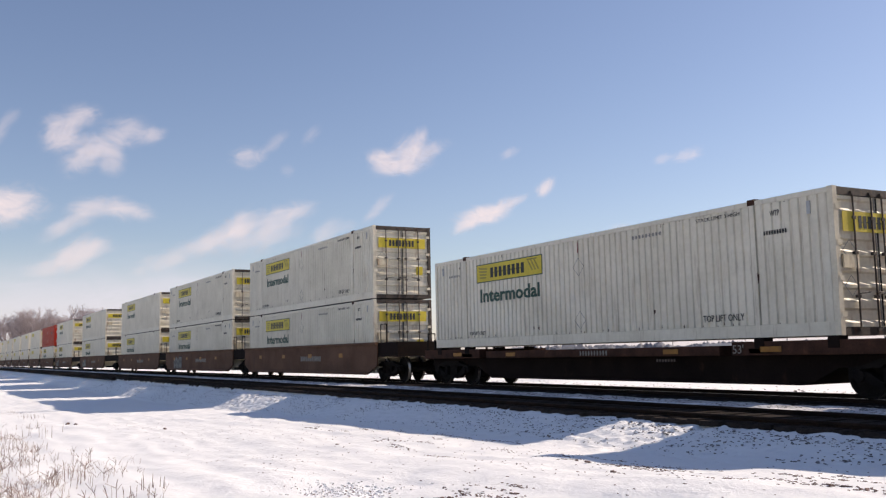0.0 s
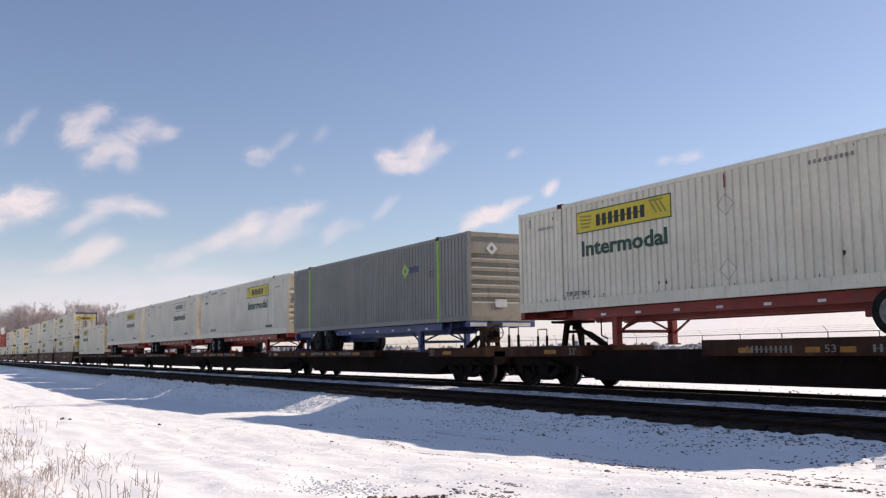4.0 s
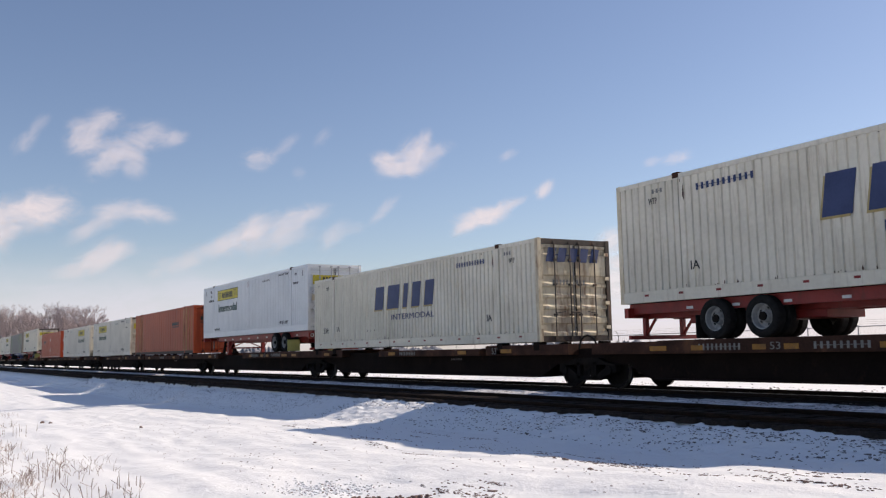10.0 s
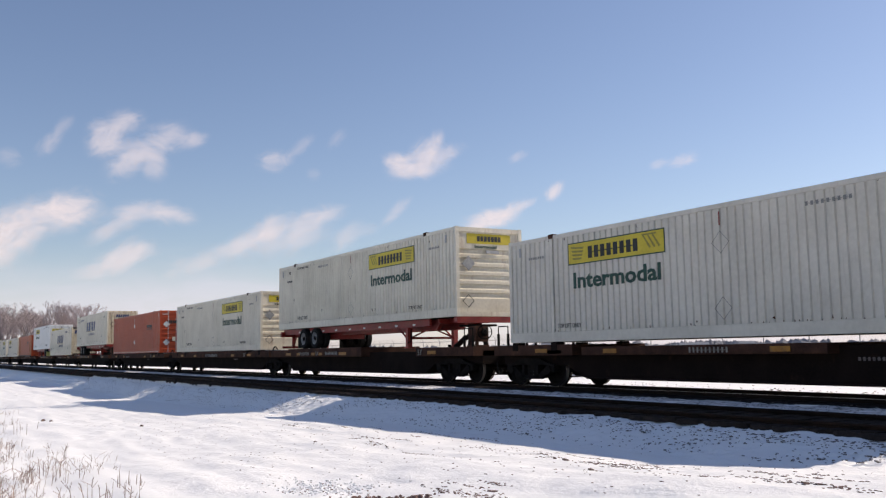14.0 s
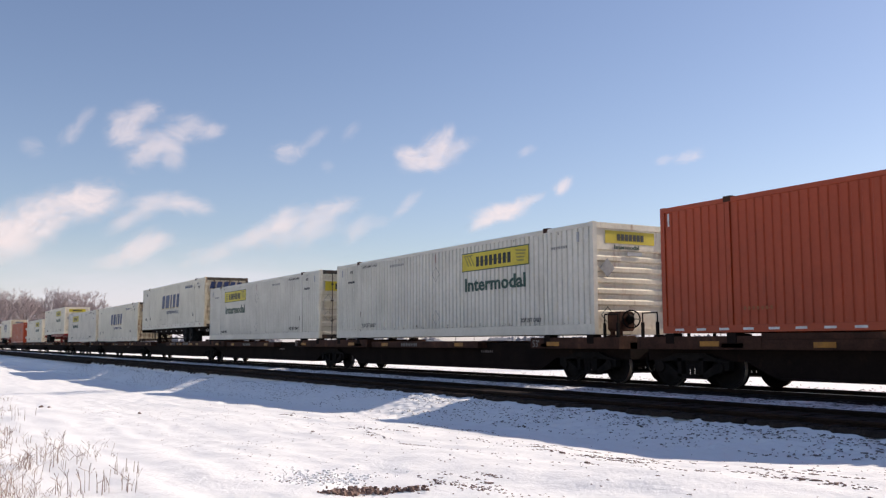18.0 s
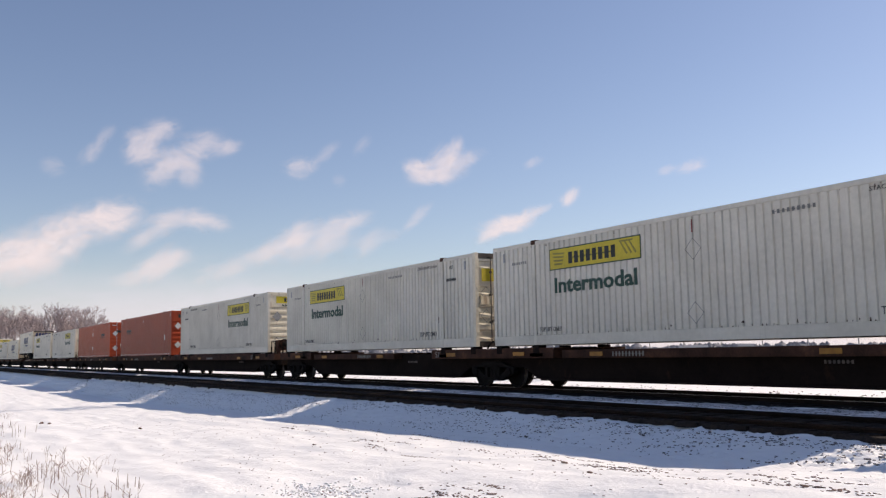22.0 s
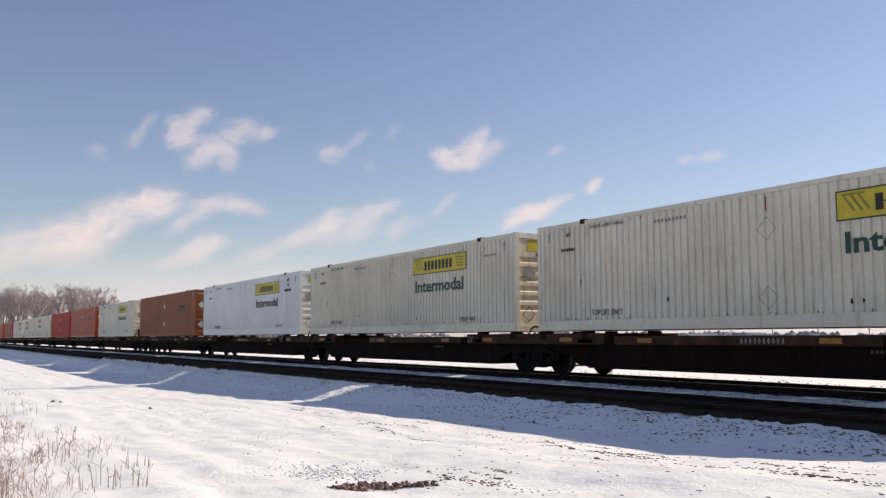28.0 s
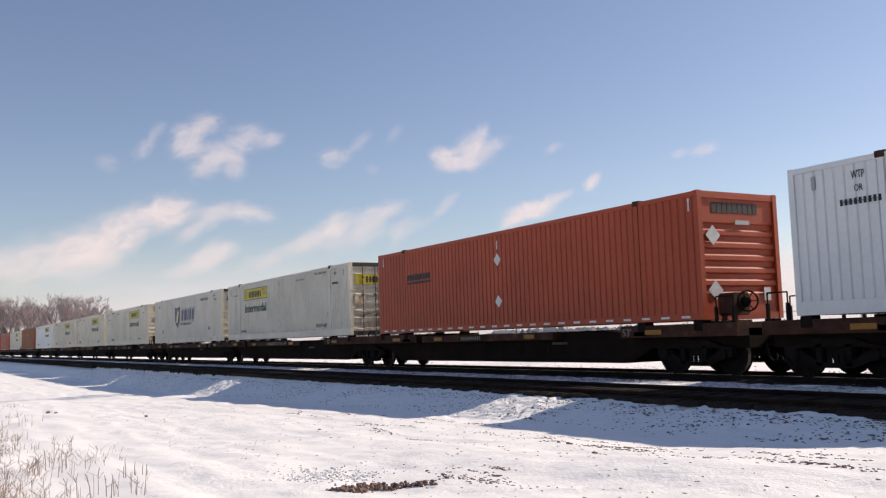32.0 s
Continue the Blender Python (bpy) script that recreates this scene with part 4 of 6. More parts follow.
def build_truck(parent, x):
    """A three-piece freight truck; its two wheelsets turn."""
    s = Shape()
    for k in (-1, 1):
        y0, y1 = sorted((k * 0.93, k * 1.08))
        prof = [(-1.14, 0.42), (-0.80, 0.34), (-0.42, 0.20), (0.42, 0.20), (0.80, 0.34), (1.14, 0.42)]
        s.extrude_y(prof + [(1.14, 0.56), (0.72, 0.52), (0.34, 0.30), (-0.34, 0.30), (-0.72, 0.52), (-1.14, 0.56)], y0, y1)
        s.extrude_y([(-1.14, 0.54), (-0.70, 0.60), (0.70, 0.60), (1.14, 0.54), (1.14, 0.60), (0.78, 0.66), (0.46, 0.77), (-0.46, 0.77), (-0.78, 0.66), (-1.14, 0.60)], y0, y1)
        for cx in (-0.33, 0.33):
            s.box(cx - 0.06, cx + 0.06, y0, y1, 0.24, 0.66)
        for cx in (-0.89, 0.89):
            s.lathe_y([(0.0, k * 1.13), (0.12, k * 1.13), (0.13, k * 0.95)], 10, (cx, 0, WR))
    s.box(-0.30, 0.30, -0.98, 0.98, 0.215, 0.24)
    t = part("truck", s, "truck", parent, "cast side frames of the truck", pose(x, 0, 0))
    b = Shape().box(-0.22, 0.22, -1.0, 1.0, 0.46, 0.72, c=0.03)
    part("bolster", b, "truck", t)
    sp = Shape()
    for k in (-1, 1):
        for cx in (-0.14, 0.0, 0.14):
            sp.box(cx - 0.02, cx + 0.02, k * 1.0 - 0.01, k * 1.0 + 0.01, 0.28, 0.50)
            for i in range(5):
                sp.lathe_y([(0.001, -0.012), (0.06, -0.012), (0.06, 0.012), (0.001, 0.012)], 6, (cx, k * 1.0, 0.32 + 0.036 * i))
    tagged(part("spring_nest", sp, "truck", t), kind="stuff")
    return t


WHEELS = []


def wheels_on(t):
    """Two wheelsets on a truck; the first pair made is the one that carries the keys which all share."""
    for i, cx in enumerate((-0.89, 0.89)):
        if len(WHEELS) < 2:
            ob = part("wheelset", wheelset_shape().mesh("wheelset", "truck", "tread"), "truck", t, "flanged wheels with polished treads", pose(cx, 0, WR))
            WHEELS.append(ob)
            rows = []
            for n in range(0, 961):
                a = math.degrees(run(n / 30) / WR)
                rows.append((n / 30, pose(cx, 0, WR) @ pose(0, 0, 0, 0, -(a % 360), 0)))
            walk(ob, rows)
        else:
            ob = WHEELS[i].copy()
            scene.collection.objects.link(ob)
            ob.parent = t


TRUCK = []


def truck_at(parent, x):
    if not TRUCK:
        t = build_truck(parent, x)
        wheels_on(t)
        TRUCK.append(t)
        return t
    made = {}
    for o in (TRUCK[0], *TRUCK[0].children_recursive):
        made[o] = o.copy()
        scene.collection.objects.link(made[o])
        made[o].parent = made.get(o.parent, parent)
    made[TRUCK[0]].matrix_basis = pose(x, 0, 0)
    return made[TRUCK[0]]


def amber(parent, x, z, w, side=-1):
    y = side * 1.292
    part("reflector", Shape().box(x, x + w, min(y, y + side * 0.005), max(y, y + side * 0.005), z, z + 0.11), "amber", parent, "amber reflective patch")


def spine_car(ul, ur, trucks, load, seed, brake, label, note="", deck=1.17, full=False):
    """One platform of an articulated spine car. ul, ur: its ends from the load's middle; load: 'box', or +1 / -1 for a trailer whose wheels stand at that end."""
    rnd = random.Random(seed)
    c = thing("spine_car", label, "rail car", "articulated spine cars of the train")
    tl, tr = -HL - 0.3, HL + 0.3
    bot = 0.27
    a, b = (tl + 2.4 if brake[0] else ul + 1.45), (tr - 2.4 if brake[1] else ur - 1.45)
    prof = [(ul, 0.60), (a, 0.60), (a + 0.35, 0.43), (a + 0.75, bot), (b - 0.75, bot), (b - 0.35, 0.43), (b, 0.60), (ur, 0.60), (ur, 1.02), (ul, 1.02)]
    part("centre_sill", Shape().extrude_y(prof, -0.92, 0.92), "car", c, "deep fish-belly centre sill")
    part("bottom_flange", Shape().box(a + 0.9, b - 0.9, -1.0, 1.0, bot - 0.03, bot + 0.012), "car", c, "bottom flange of the sill")
    # platforms at both ends
    for a, b in ((max(ul, tl - 0.9), tl + 3.1), (tr - 3.1, min(ur, tr + 0.9))):
        part("end_platform", Shape().box(a, b, -1.28, 1.28, 0.86, 1.15, c=0.01), "deck", c, "rust-streaked end platform")
    for x in (tl + rnd.uniform(1.2, 1.5), tr - rnd.uniform(2.0, 2.4)):
        amber(c, x, 0.93, 0.55)
    if load == "box":
        for x in (-HL + 0.2, -POST, POST, HL - 0.2):
            s = Shape()
            for k in (-1, 1):
                y0, y1 = sorted((k * 1.02, k * 1.29))
                s.box(x - 0.13, x + 0.13, y0, y1, 0.98, 1.222, c=0.02)
                if abs(x) < 7:
                    s.box(x - 0.3, x + 0.3, min(k * 0.5, k * 1.28), max(k * 0.5, k * 1.28), 0.90, 1.0)
            s.box(x - 0.05, x + 0.05, -1.05, 1.05, 0.90, 0.995)
            part("pedestal", s, "car", c, "container pedestal")
        a, b = rnd.choice(((-4.9, 2.5), (-4.9, 4.9), (-2.0, 4.9)))
        if full:
            a, b = tl + 3.1, tr - 3.1
            part("deck_edge", Shape().box(a, b, -1.26, -1.10, 1.075, 1.205, c=0.01).box(a, b, 1.10, 1.26, 1.075, 1.205, c=0.01), "deck", c, "raised rust-red deck edge")
        part("wheel_deck", Shape().box(a, b, -1.27, 1.27, 0.86, 1.075, c=0.01), "deck", c, "flat steel wheel deck")
        for q in (0.12, 0.82):
            amber(c, a + q * (b - a), 0.91, 0.5)
    else:
        a, b = (-0.9, 6.9) if load > 0 else (-6.9, 0.9)
        part("wheel_deck", Shape().box(a, b, -1.285, 1.285, 0.86, deck, c=0.01), "deck", c, "flat steel wheel deck")
        # trailer hitch at the other end
        h = -load
        hx = h * (HL - 0.8)
        s = Shape()
        for k in (-1, 1):
            s.extrude_x([(k * 0.32 - 0.055, 1.15), (k * 0.32 + 0.055, 1.15), (k * 0.20 + 0.055, 1.83), (k * 0.20 - 0.055, 1.83)], hx - 0.08, hx + 0.07)
        s.box(hx - 0.07, hx + 0.06, -0.22, 0.22, 1.52, 1.60).box(hx - 0.07, hx + 0.06, -0.20, 0.20, 1.74, 1.82)
        part("hitch_leg", s, "car", c, "upright trailer hitch")
        s = Shape()
        s.rod((hx - h * 0.05, 0, 1.70), (hx - h * 0.80, 0, 1.46), 0.075, 8).rod((hx - h * 0.76, 0, 1.475), (hx - h * 1.45, 0, 1.16), 0.095, 8)
        part("hitch_strut", s, "car", c, "diagonal hitch strut")
        part("hitch_plate", Shape().box(hx - 0.45, hx + 0.45, -0.46, 0.46, 1.81, 1.88, c=0.02), "car", c, "hitch head plate")
        s = Shape().box(hx - h * 1.0 - 0.5, hx - h * 1.0 + 0.5, -0.5, 0.5, 1.02, 1.10).rod((hx - h * 1.2, -0.40, 1.08), (hx - h * 1.2, -0.40, 1.24), 0.06)
        part("hitch_base", s, "car", c)
    x = rnd.uniform(5.3, 5.7)
    part("lettering", lettering("53'", 0.19, "stencil", 0.30), "stencil", c, "pale stencilled lettering", pose(x if load != 1 else -x - 0.3, -1.293, 0.90))
    if load == "box":
        part("marking", word_bars(1.2, 0.12, 10, 0, 0.6), "stencil", c, "road number as bars", pose(rnd.uniform(-3, 0), -1.276, 0.90))
        part("marking", word_bars(0.7, 0.07, 7, 0, 0.45), "stone", c, "small data stencil as bars", pose(rnd.uniform(2, 3), -0.926, 0.72))
    else:
        x = load * 3.0 - 2.6
        part("marking", word_bars(1.25, 0.14, 10, 0, 0.6), "stencil", c, "road number as bars", pose(x, -1.291, 0.93))
        part("lettering", lettering("53", 0.15, "stencil", 0.26), "stencil", c, "pale stencilled lettering", pose(x + 1.95, -1.291, 0.93))
        part("marking", word_bars(1.3, 0.14, 9, 0, 0.6), "stencil", c, "data stencil as bars", pose(x + 3.0, -1.291, 0.93))
        for q in (-0.22, 1.50, 2.30, 4.40):
            amber(c, x + q, 0.93, 0.35 if q < 4 else 0.7)
    if note:
        part("lettering", lettering(note, 0.15, "stencil", 0.115 * len(note)), "stencil", c, "white stencilled lettering", pose(-1.6 if len(note) > 8 else -HL + 2.0, -1.29, 0.90))
    for x in trucks:
        truck_at(c, x)
        part("articulation", Shape().box(x - 0.35, x + 0.35, -0.5, 0.5, 0.60, 0.98, c=0.04), "car", c)
    for end, x in ((-1, ul), (1, ur)):
        if (end < 0 and brake[0]) or (end > 0 and brake[1]):
            part("coupler", Shape().box(min(x, x + end * 0.28), max(x, x + end * 0.28), -0.12, 0.12, 0.72, 0.98, c=0.03), "truck", c, "knuckle coupler")
            s = Shape()
            pts = [(x - end * 0.05, -0.38, 0.75), (x + end * 0.03, -0.40, 0.52), (x + end * 0.09, -0.41, 0.36), (x + end * 0.17, -0.41, 0.29), (x + end * 0.25, -0.41, 0.33), (x + end * 0.28, -0.41, 0.44)]
            for a, b in zip(pts, pts[1:]):
                s.rod(a, Vector(b) + (Vector(b) - Vector(a)) * 0.12, 0.026, 6)
            part("air_hose", s, "rubber", c, "looped brake hose")
            for y in (-1.2, 1.2):
                s = Shape()
                for q in (0, 1):
                    xx = x - end * (0.12 + 0.5 * q)
                    s.rod((xx, y, 1.12), (xx, y, 1.72), 0.018, 5).box(xx - 0.03, xx + 0.03, y - 0.03, y + 0.03, 1.12, 1.5)
                s.rod((x - end * 0.12, y, 1.72), (x - end * 0.62, y, 1.72), 0.018, 5)
                part("hand_rail", s, "truck", c, "bent rod hand rail")
            if end > 0:
                bx = x - 0.40
                st = Shape().box(bx - 0.34, bx - 0.24, -0.92, -0.84, 1.12, 1.78).box(bx - 0.06, bx + 0.05, -0.92, -0.84, 1.12, 1.60).box(bx - 0.36, bx + 0.10, -0.98, -0.50, 1.30, 1.80, c=0.06).box(bx - 0.42, bx + 0.14, -1.0, -0.5, 1.12, 1.20, c=0.02)
                part("brake_stand", st, "deck", c, "grimy brown hand brake housing on posts")
                w = Shape().ring_y((0, 0, 0), 0.22, 0.022, 18)
                for i in range(6):
                    a = i * math.pi / 3
                    w.rod((0, 0.02, 0), (0.22 * math.cos(a), 0, 0.22 * math.sin(a)), 0.014, 4)
                w.lathe_y([(0.0, -0.03), (0.07, -0.03), (0.11, 0.10), (0.13, 0.22)], 12)
                part("brake_wheel", w, "truck", c, "spoked hand brake wheel", pose(bx + 0.26, -0.74, 1.60, 0, 0, 60))
        elif end > 0:
            s = Shape()
            n = 9
            q = [(x + 0.36 * -math.cos(math.pi * i / (n - 1)), -1.0, 1.02 + 0.34 * math.sin(math.pi * i / (n - 1))) for i in range(n)]
            for a, b in zip(q, q[1:]):
                s.rod(a, Vector(b) + (Vector(b) - Vector(a)) * 0.12, 0.028, 5)
            part("air_hose", s, "rubber", c, "hose arched over the joint")
    return c


def well_car(ul, ur, trucks, seed, label):
    """One well of a double-stack car: two deep brown side sheets, end platforms and shared trucks."""
    rnd = random.Random(seed)
    c = thing("well_car", label, "rail car", "double-stack well cars of the train")
    a, b = -HL - 0.5, HL + 0.5
    for k in (-1, 1):
        y0, y1 = sorted((k * 1.36, k * 1.42))
        part("side_sheet", Shape().extrude_y([(a, 0.62), (a + 0.9, 0.28), (b - 0.9, 0.28), (b, 0.62), (b, 1.42), (a, 1.42)], y0, y1), "well", c, "oxide-brown side sheet")
        y0, y1 = sorted((k * 1.34, k * 1.49))
        part("top_chord", Shape().box(a, b, y0, y1, 1.42, 1.52, c=0.02), "well", c)
        part("bottom_chord", Shape().box(a + 0.9, b - 0.9, y0, y1, 0.26, 0.36, c=0.02), "well", c)
    for x0, x1 in ((ul, a + 0.4), (b - 0.4, ur)):
        part("end_platform", Shape().box(x0, x1, -1.35, 1.35, 0.95, 1.50, c=0.04), "car", c, "dark end platform")
        s = Shape()
        xm = (x0 + x1) / 2
        for y in (-1.3, 1.3):
            s.rod((xm, y, 1.5), (xm, y, 2.2), 0.02, 5).rod((xm - 0.5, y, 1.5), (xm - 0.5, y, 2.2), 0.02, 5).rod((xm, y, 2.2), (xm - 0.5, y, 2.2), 0.02, 5)
        part("hand_rail", s, "truck", c)
    for i in range(4):
        part("reflector", Shape().box(-6 + 3.6 * i, -5.6 + 3.6 * i, -1.432, -1.424, 0.95, 1.12), "amber", c, "amber reflective patch")
    part("marking", word_bars(2.6, 0.22, 11, 0, 0.4), "stencil", c, "road number as bars", pose(0.2, -1.424, 0.80))
    if rnd.random() < 0.75:
        g = Shape()
        x = -HL + rnd.uniform(1.4, 2.2)
        for i in range(5):
            x1, h, q = x + rnd.uniform(0.40, 0.62), rnd.uniform(0.72, 0.92), rnd.uniform(-0.08, 0.08)
            for lift, m, slot in ((0.0, 0.0, 0), (0.003, 0.055, 1)):
                g.extrude_y([(x + m, 0.36 + m), (x1 - 0.12 - m, 0.34 + m), (x1 - m, 0.36 + h * 0.3), (x1 - 0.10 - m, 0.36 + h * 0.55), (x1 - m + q, 0.36 + h * 0.85), (x1 - 0.14 - m, 0.36 + h - m), (x + 0.06 + m, 0.34 + h - m), (x - 0.04 + m, 0.36 + h * 0.5)], -0.003 - lift, -lift, slot)
            g.extrude_y([(x + 0.17, 0.36 + h * 0.35), (x + 0.27, 0.36 + h * 0.35), (x + 0.25, 0.36 + h * 0.68), (x + 0.15, 0.36 + h * 0.66)], -0.009, -0.006, 0)
            x = x1 - 0.02
        part("graffiti", g.mesh("graffiti", "ink", "stencil"), "ink", c, "sprayed block letters, pale with dark outlines", pose(0, -1.424, 0))
    for x in trucks:
        truck_at(c, x)
    return c


def chassis(wheel_end, mat, label, rims="dull_rim", flaps="rubber"):
    """A gooseneck container chassis; wheel_end +1 or -1 along x. Its origin lies where the container's floor rests."""
    c = thing("container_chassis", label, "trailer", "container chassis on the train")
    e = wheel_end
    for k in (-1, 1):
        y0, y1 = sorted((k * 0.42, k * 0.56))
        part("main_beam", Shape().extrude_y([(e * -HL, -0.14), (e * -HL, -0.004), (e * HL, -0.004), (e * HL, -0.36), (e * -(HL - 2.6), -0.36), (e * -(HL - 2.3), -0.14)][::e], y0, y1), mat, c, "painted main beam")
        y0, y1 = sorted((k * 0.98, k * 1.06))
        part("side_rail", Shape().extrude_y([(e * -(HL - 2.2), -0.22), (e * -(HL - 2.2), -0.006), (e * (HL - 0.05), -0.006), (e * (HL - 0.05), -0.25), (e * -(HL - 3.0), -0.25)][::e], y0, y1), mat, c, "painted side rail")
        for i in range(9):
            x = e * (-HL + 3.4 + i * 1.35)
            part("reflector", Shape().box(x, x + 0.2, *sorted((k * 1.062, k * 1.066)), -0.20, -0.14), "decal", c, "white reflective dash")
    beam = Shape().box(-0.05, 0.05, -0.98, 0.98, -0.16, -0.02).mesh("cross_member", mat)
    for i in range(12):
        part("cross_member", beam, mat, c, at=pose(-HL + 0.3 + i * (CL - 0.6) / 11, 0, 0))
    if mat == "blue":
        for y, w, m in ((-1.24, 0.62, "decal"), (-0.56, 0.5, "ink"), (0.0, 1.1, "decal")):
            part("tape", Shape().box(*sorted((e * -HL, e * -(HL + 0.006))), y, y + w, -0.18, -0.06), m, c, "conspicuity tape")
    part("front_bolster", Shape().box(*sorted((e * -HL, e * -(HL - 0.2))), -1.28, 1.28, -0.20, -0.005, c=0.02), mat, c)
    # landing gear
    lx = e * -(HL - 3.9)
    for k in (-1, 1):
        s = Shape().box(lx - 0.09, lx + 0.09, k * 0.95 - 0.09, k * 0.95 + 0.09, -0.94, -0.2).box(lx - 0.16, lx + 0.16, k * 0.95 - 0.13, k * 0.95 + 0.13, -0.98, -0.94)
        s.rod((lx + e * 0.75, k * 0.95, -0.26), (lx, k * 0.95, -0.72), 0.035, 5)
        part("landing_leg", s, mat, c, "landing gear leg")
    s = Shape().rod((lx, -0.95, -0.62), (lx, 0.95, -0.62), 0.045, 5).rod((lx, -0.95, -0.64), (lx, 0, -0.26), 0.03, 5).rod((lx, 0.95, -0.64), (lx, 0, -0.26), 0.03, 5)
    part("gear_brace", s, mat, c)
    s = Shape().rod((lx - e * 0.45, -1.1, -0.3), (lx - e * 0.45, -1.1, -0.72), 0.02, 5).rod((lx - e * 0.45, -1.1, -0.72), (lx - e * 0.2, -1.1, -0.8), 0.02, 5)
    part("crank", s, "truck", c, "landing gear crank")
    # tandem axle
    part("slider", Shape().box(*sorted((e * (HL - 5.3), e * (HL - 1.6))), -0.60, 0.60, -0.52, -0.34, c=0.02), mat, c, "sliding axle frame")
    for i in range(2):
        wx = e * (HL - 4.25 + i * 1.28)
        ax = part("axle", Shape().rod((wx, -1.15, -0.46), (wx, 1.15, -0.46), 0.07, 8).box(wx - 0.4, wx + 0.4, -0.55, -0.45, -0.48, -0.36).box(wx - 0.4, wx + 0.4, 0.45, 0.55, -0.48, -0.36), "truck", c)
        for k in (-1, 1):
            for j, yy in enumerate((1.16, 0.84)):
                y = k * yy
                t = Shape().lathe_y([(0.26, y - 0.10), (0.33, y - 0.135), (0.41, y - 0.125), (0.44, y - 0.09), (0.44, y + 0.09), (0.41, y + 0.125), (0.33, y + 0.135), (0.26, y + 0.10)], 24, (wx, 0, -0.46))
                part("tyre", t, "rubber", ax, "black tyre")
                if j == 0:
                    r = Shape().lathe_y([(0.27, y + k * 0.11), (0.255, y + k * 0.10), (0.23, y - k * 0.02), (0.15, y - k * 0.06), (0.13, y - k * 0.03), (0.11, y + k * 0.06), (0.0, y + k * 0.07)], 20, (wx, 0, -0.46))
                    rim = part("rim", r, rims, ax, "pale steel rim" if rims == "rim" else "grimy steel rim")
                    h = Shape().lathe_y([(0.10, y + k * 0.05), (0.09, y + k * 0.10), (0.0, y + k * 0.105)], 10, (wx, 0, -0.46))
                    # five dark discs paint the shade inside the rim's hand holes
                    for q in range(5):
                        a = q * 1.2566
                        h.lathe_y([(0.0, y - k * 0.035), (0.035, y - k * 0.035), (0.035, y - k * 0.05)], 8, (wx + 0.19 * math.cos(a), 0, -0.46 + 0.19 * math.sin(a)))
                    part("hub", h, "truck", ax, "dark hub, with dark discs for the shade in the hand holes")
    # rear bumper, flaps
    bx = e * (HL - 0.12)
    s = Shape().box(bx - 0.07, bx + 0.07, -1.24, 1.24, -0.34, -0.10).box(bx - 0.05, bx + 0.05, -1.15, 1.15, -0.86, -0.76)
    for y in (-0.62, 0.62):
        s.extrude_x([(y - 0.06, -0.34), (y - 0.06, -0.78), (y + 0.06, -0.78), (y + 0.06, -0.34)], bx - 0.05, bx + 0.05)
        s.rod((bx, y, -0.76), (bx - e * 0.35, y, -0.36), 0.04, 5)
    part("bumper", s, mat, c, "rear underride bumper")
    for y in (-1.08, -0.87, 0.87, 1.08):
        part("tail_lamp", Shape().lathe_y([(0.055, -0.008), (0.085, -0.008), (0.085, 0.008), (0.055, 0.008), (0.055, -0.008)], 12).mesh("tail_lamp", "decal"), "decal", c, "white ring round a tail lamp", pose(bx + e * 0.08, y, -0.21, 0, 0, 90))
    fx = e * (HL - 2.45)
    for k in (-1, 1):
        part("mud_flap", Shape().box(fx - 0.012, fx + 0.012, k * 1.0 - 0.30, k * 1.0 + 0.30, -0.88, -0.36), flaps, c, "hanging pale yellow mud flap" if flaps == "flap" else "hanging mud flap")
    return c


# ---- the train, from its far head back ----
# name, front metre at the start, style, +1 where its doors look back, load: box or the end at which the trailer's wheels stand, and chassis paint
UNITS = [
    (-27.84, "worn_sign", 1, "box"), (-9.57, "sign", -1, -1), (7.85, "plain_sign", -1, -1), (25.07, "sign", -1, -1), (42.15, "grey", -1, -1), None,
    (61.27, "worn_sign", 1, 1), (81.80, "orange", -1, "box"), (100.35, "sign", -1, "box"), None,
    (118.61, "sign", 1, "box"), (136.60, "old_orange", 1, "box"), (154.95, "clean", 1, 1), (171.89, "slanted", 1, "box"), (191.42, "slanted", -1, -1), None,
    (210.75, "orange", 1, "box"), (231.60, "worn_sign", -1, "box"), (250.40, "worn_sign", -1, -1), None,
    (269.55, "sign", 1, "box"), (286.92, "slanted", 1, "box"), (304.67, "slanted", 1, 1), (321.95, "sign", 1, "box"), (339.91, "sign", -1, "box"), None,
    (358.51, "orange", 1, "box"), (379.34, "orange_bare", -1, "box"), (397.93, "sign", -1, "box"), None,
    (416.68, "sign", 1, "box"), (433.88, "sign", 1, "box"), (451.14, "red", 1, "box"), (468.56, "orange", 1, "box"), (486.91, "sign", -1, "box"), None,
    (505.62, "brown", 1, "box"), (524.00, "clean", -1, "box"), (541.46, "worn_sign", -1, "box"), (558.71, "worn_sign", -1, "box"), (576.08, "worn_sign", -1, "box"), None,
    (594.61, "shield", 1, "box"), (611.94, "sign", 1, "box"), (630.71, "orange", -1, "box"), None,
    (649.32, "clean", 1, "box"),
]
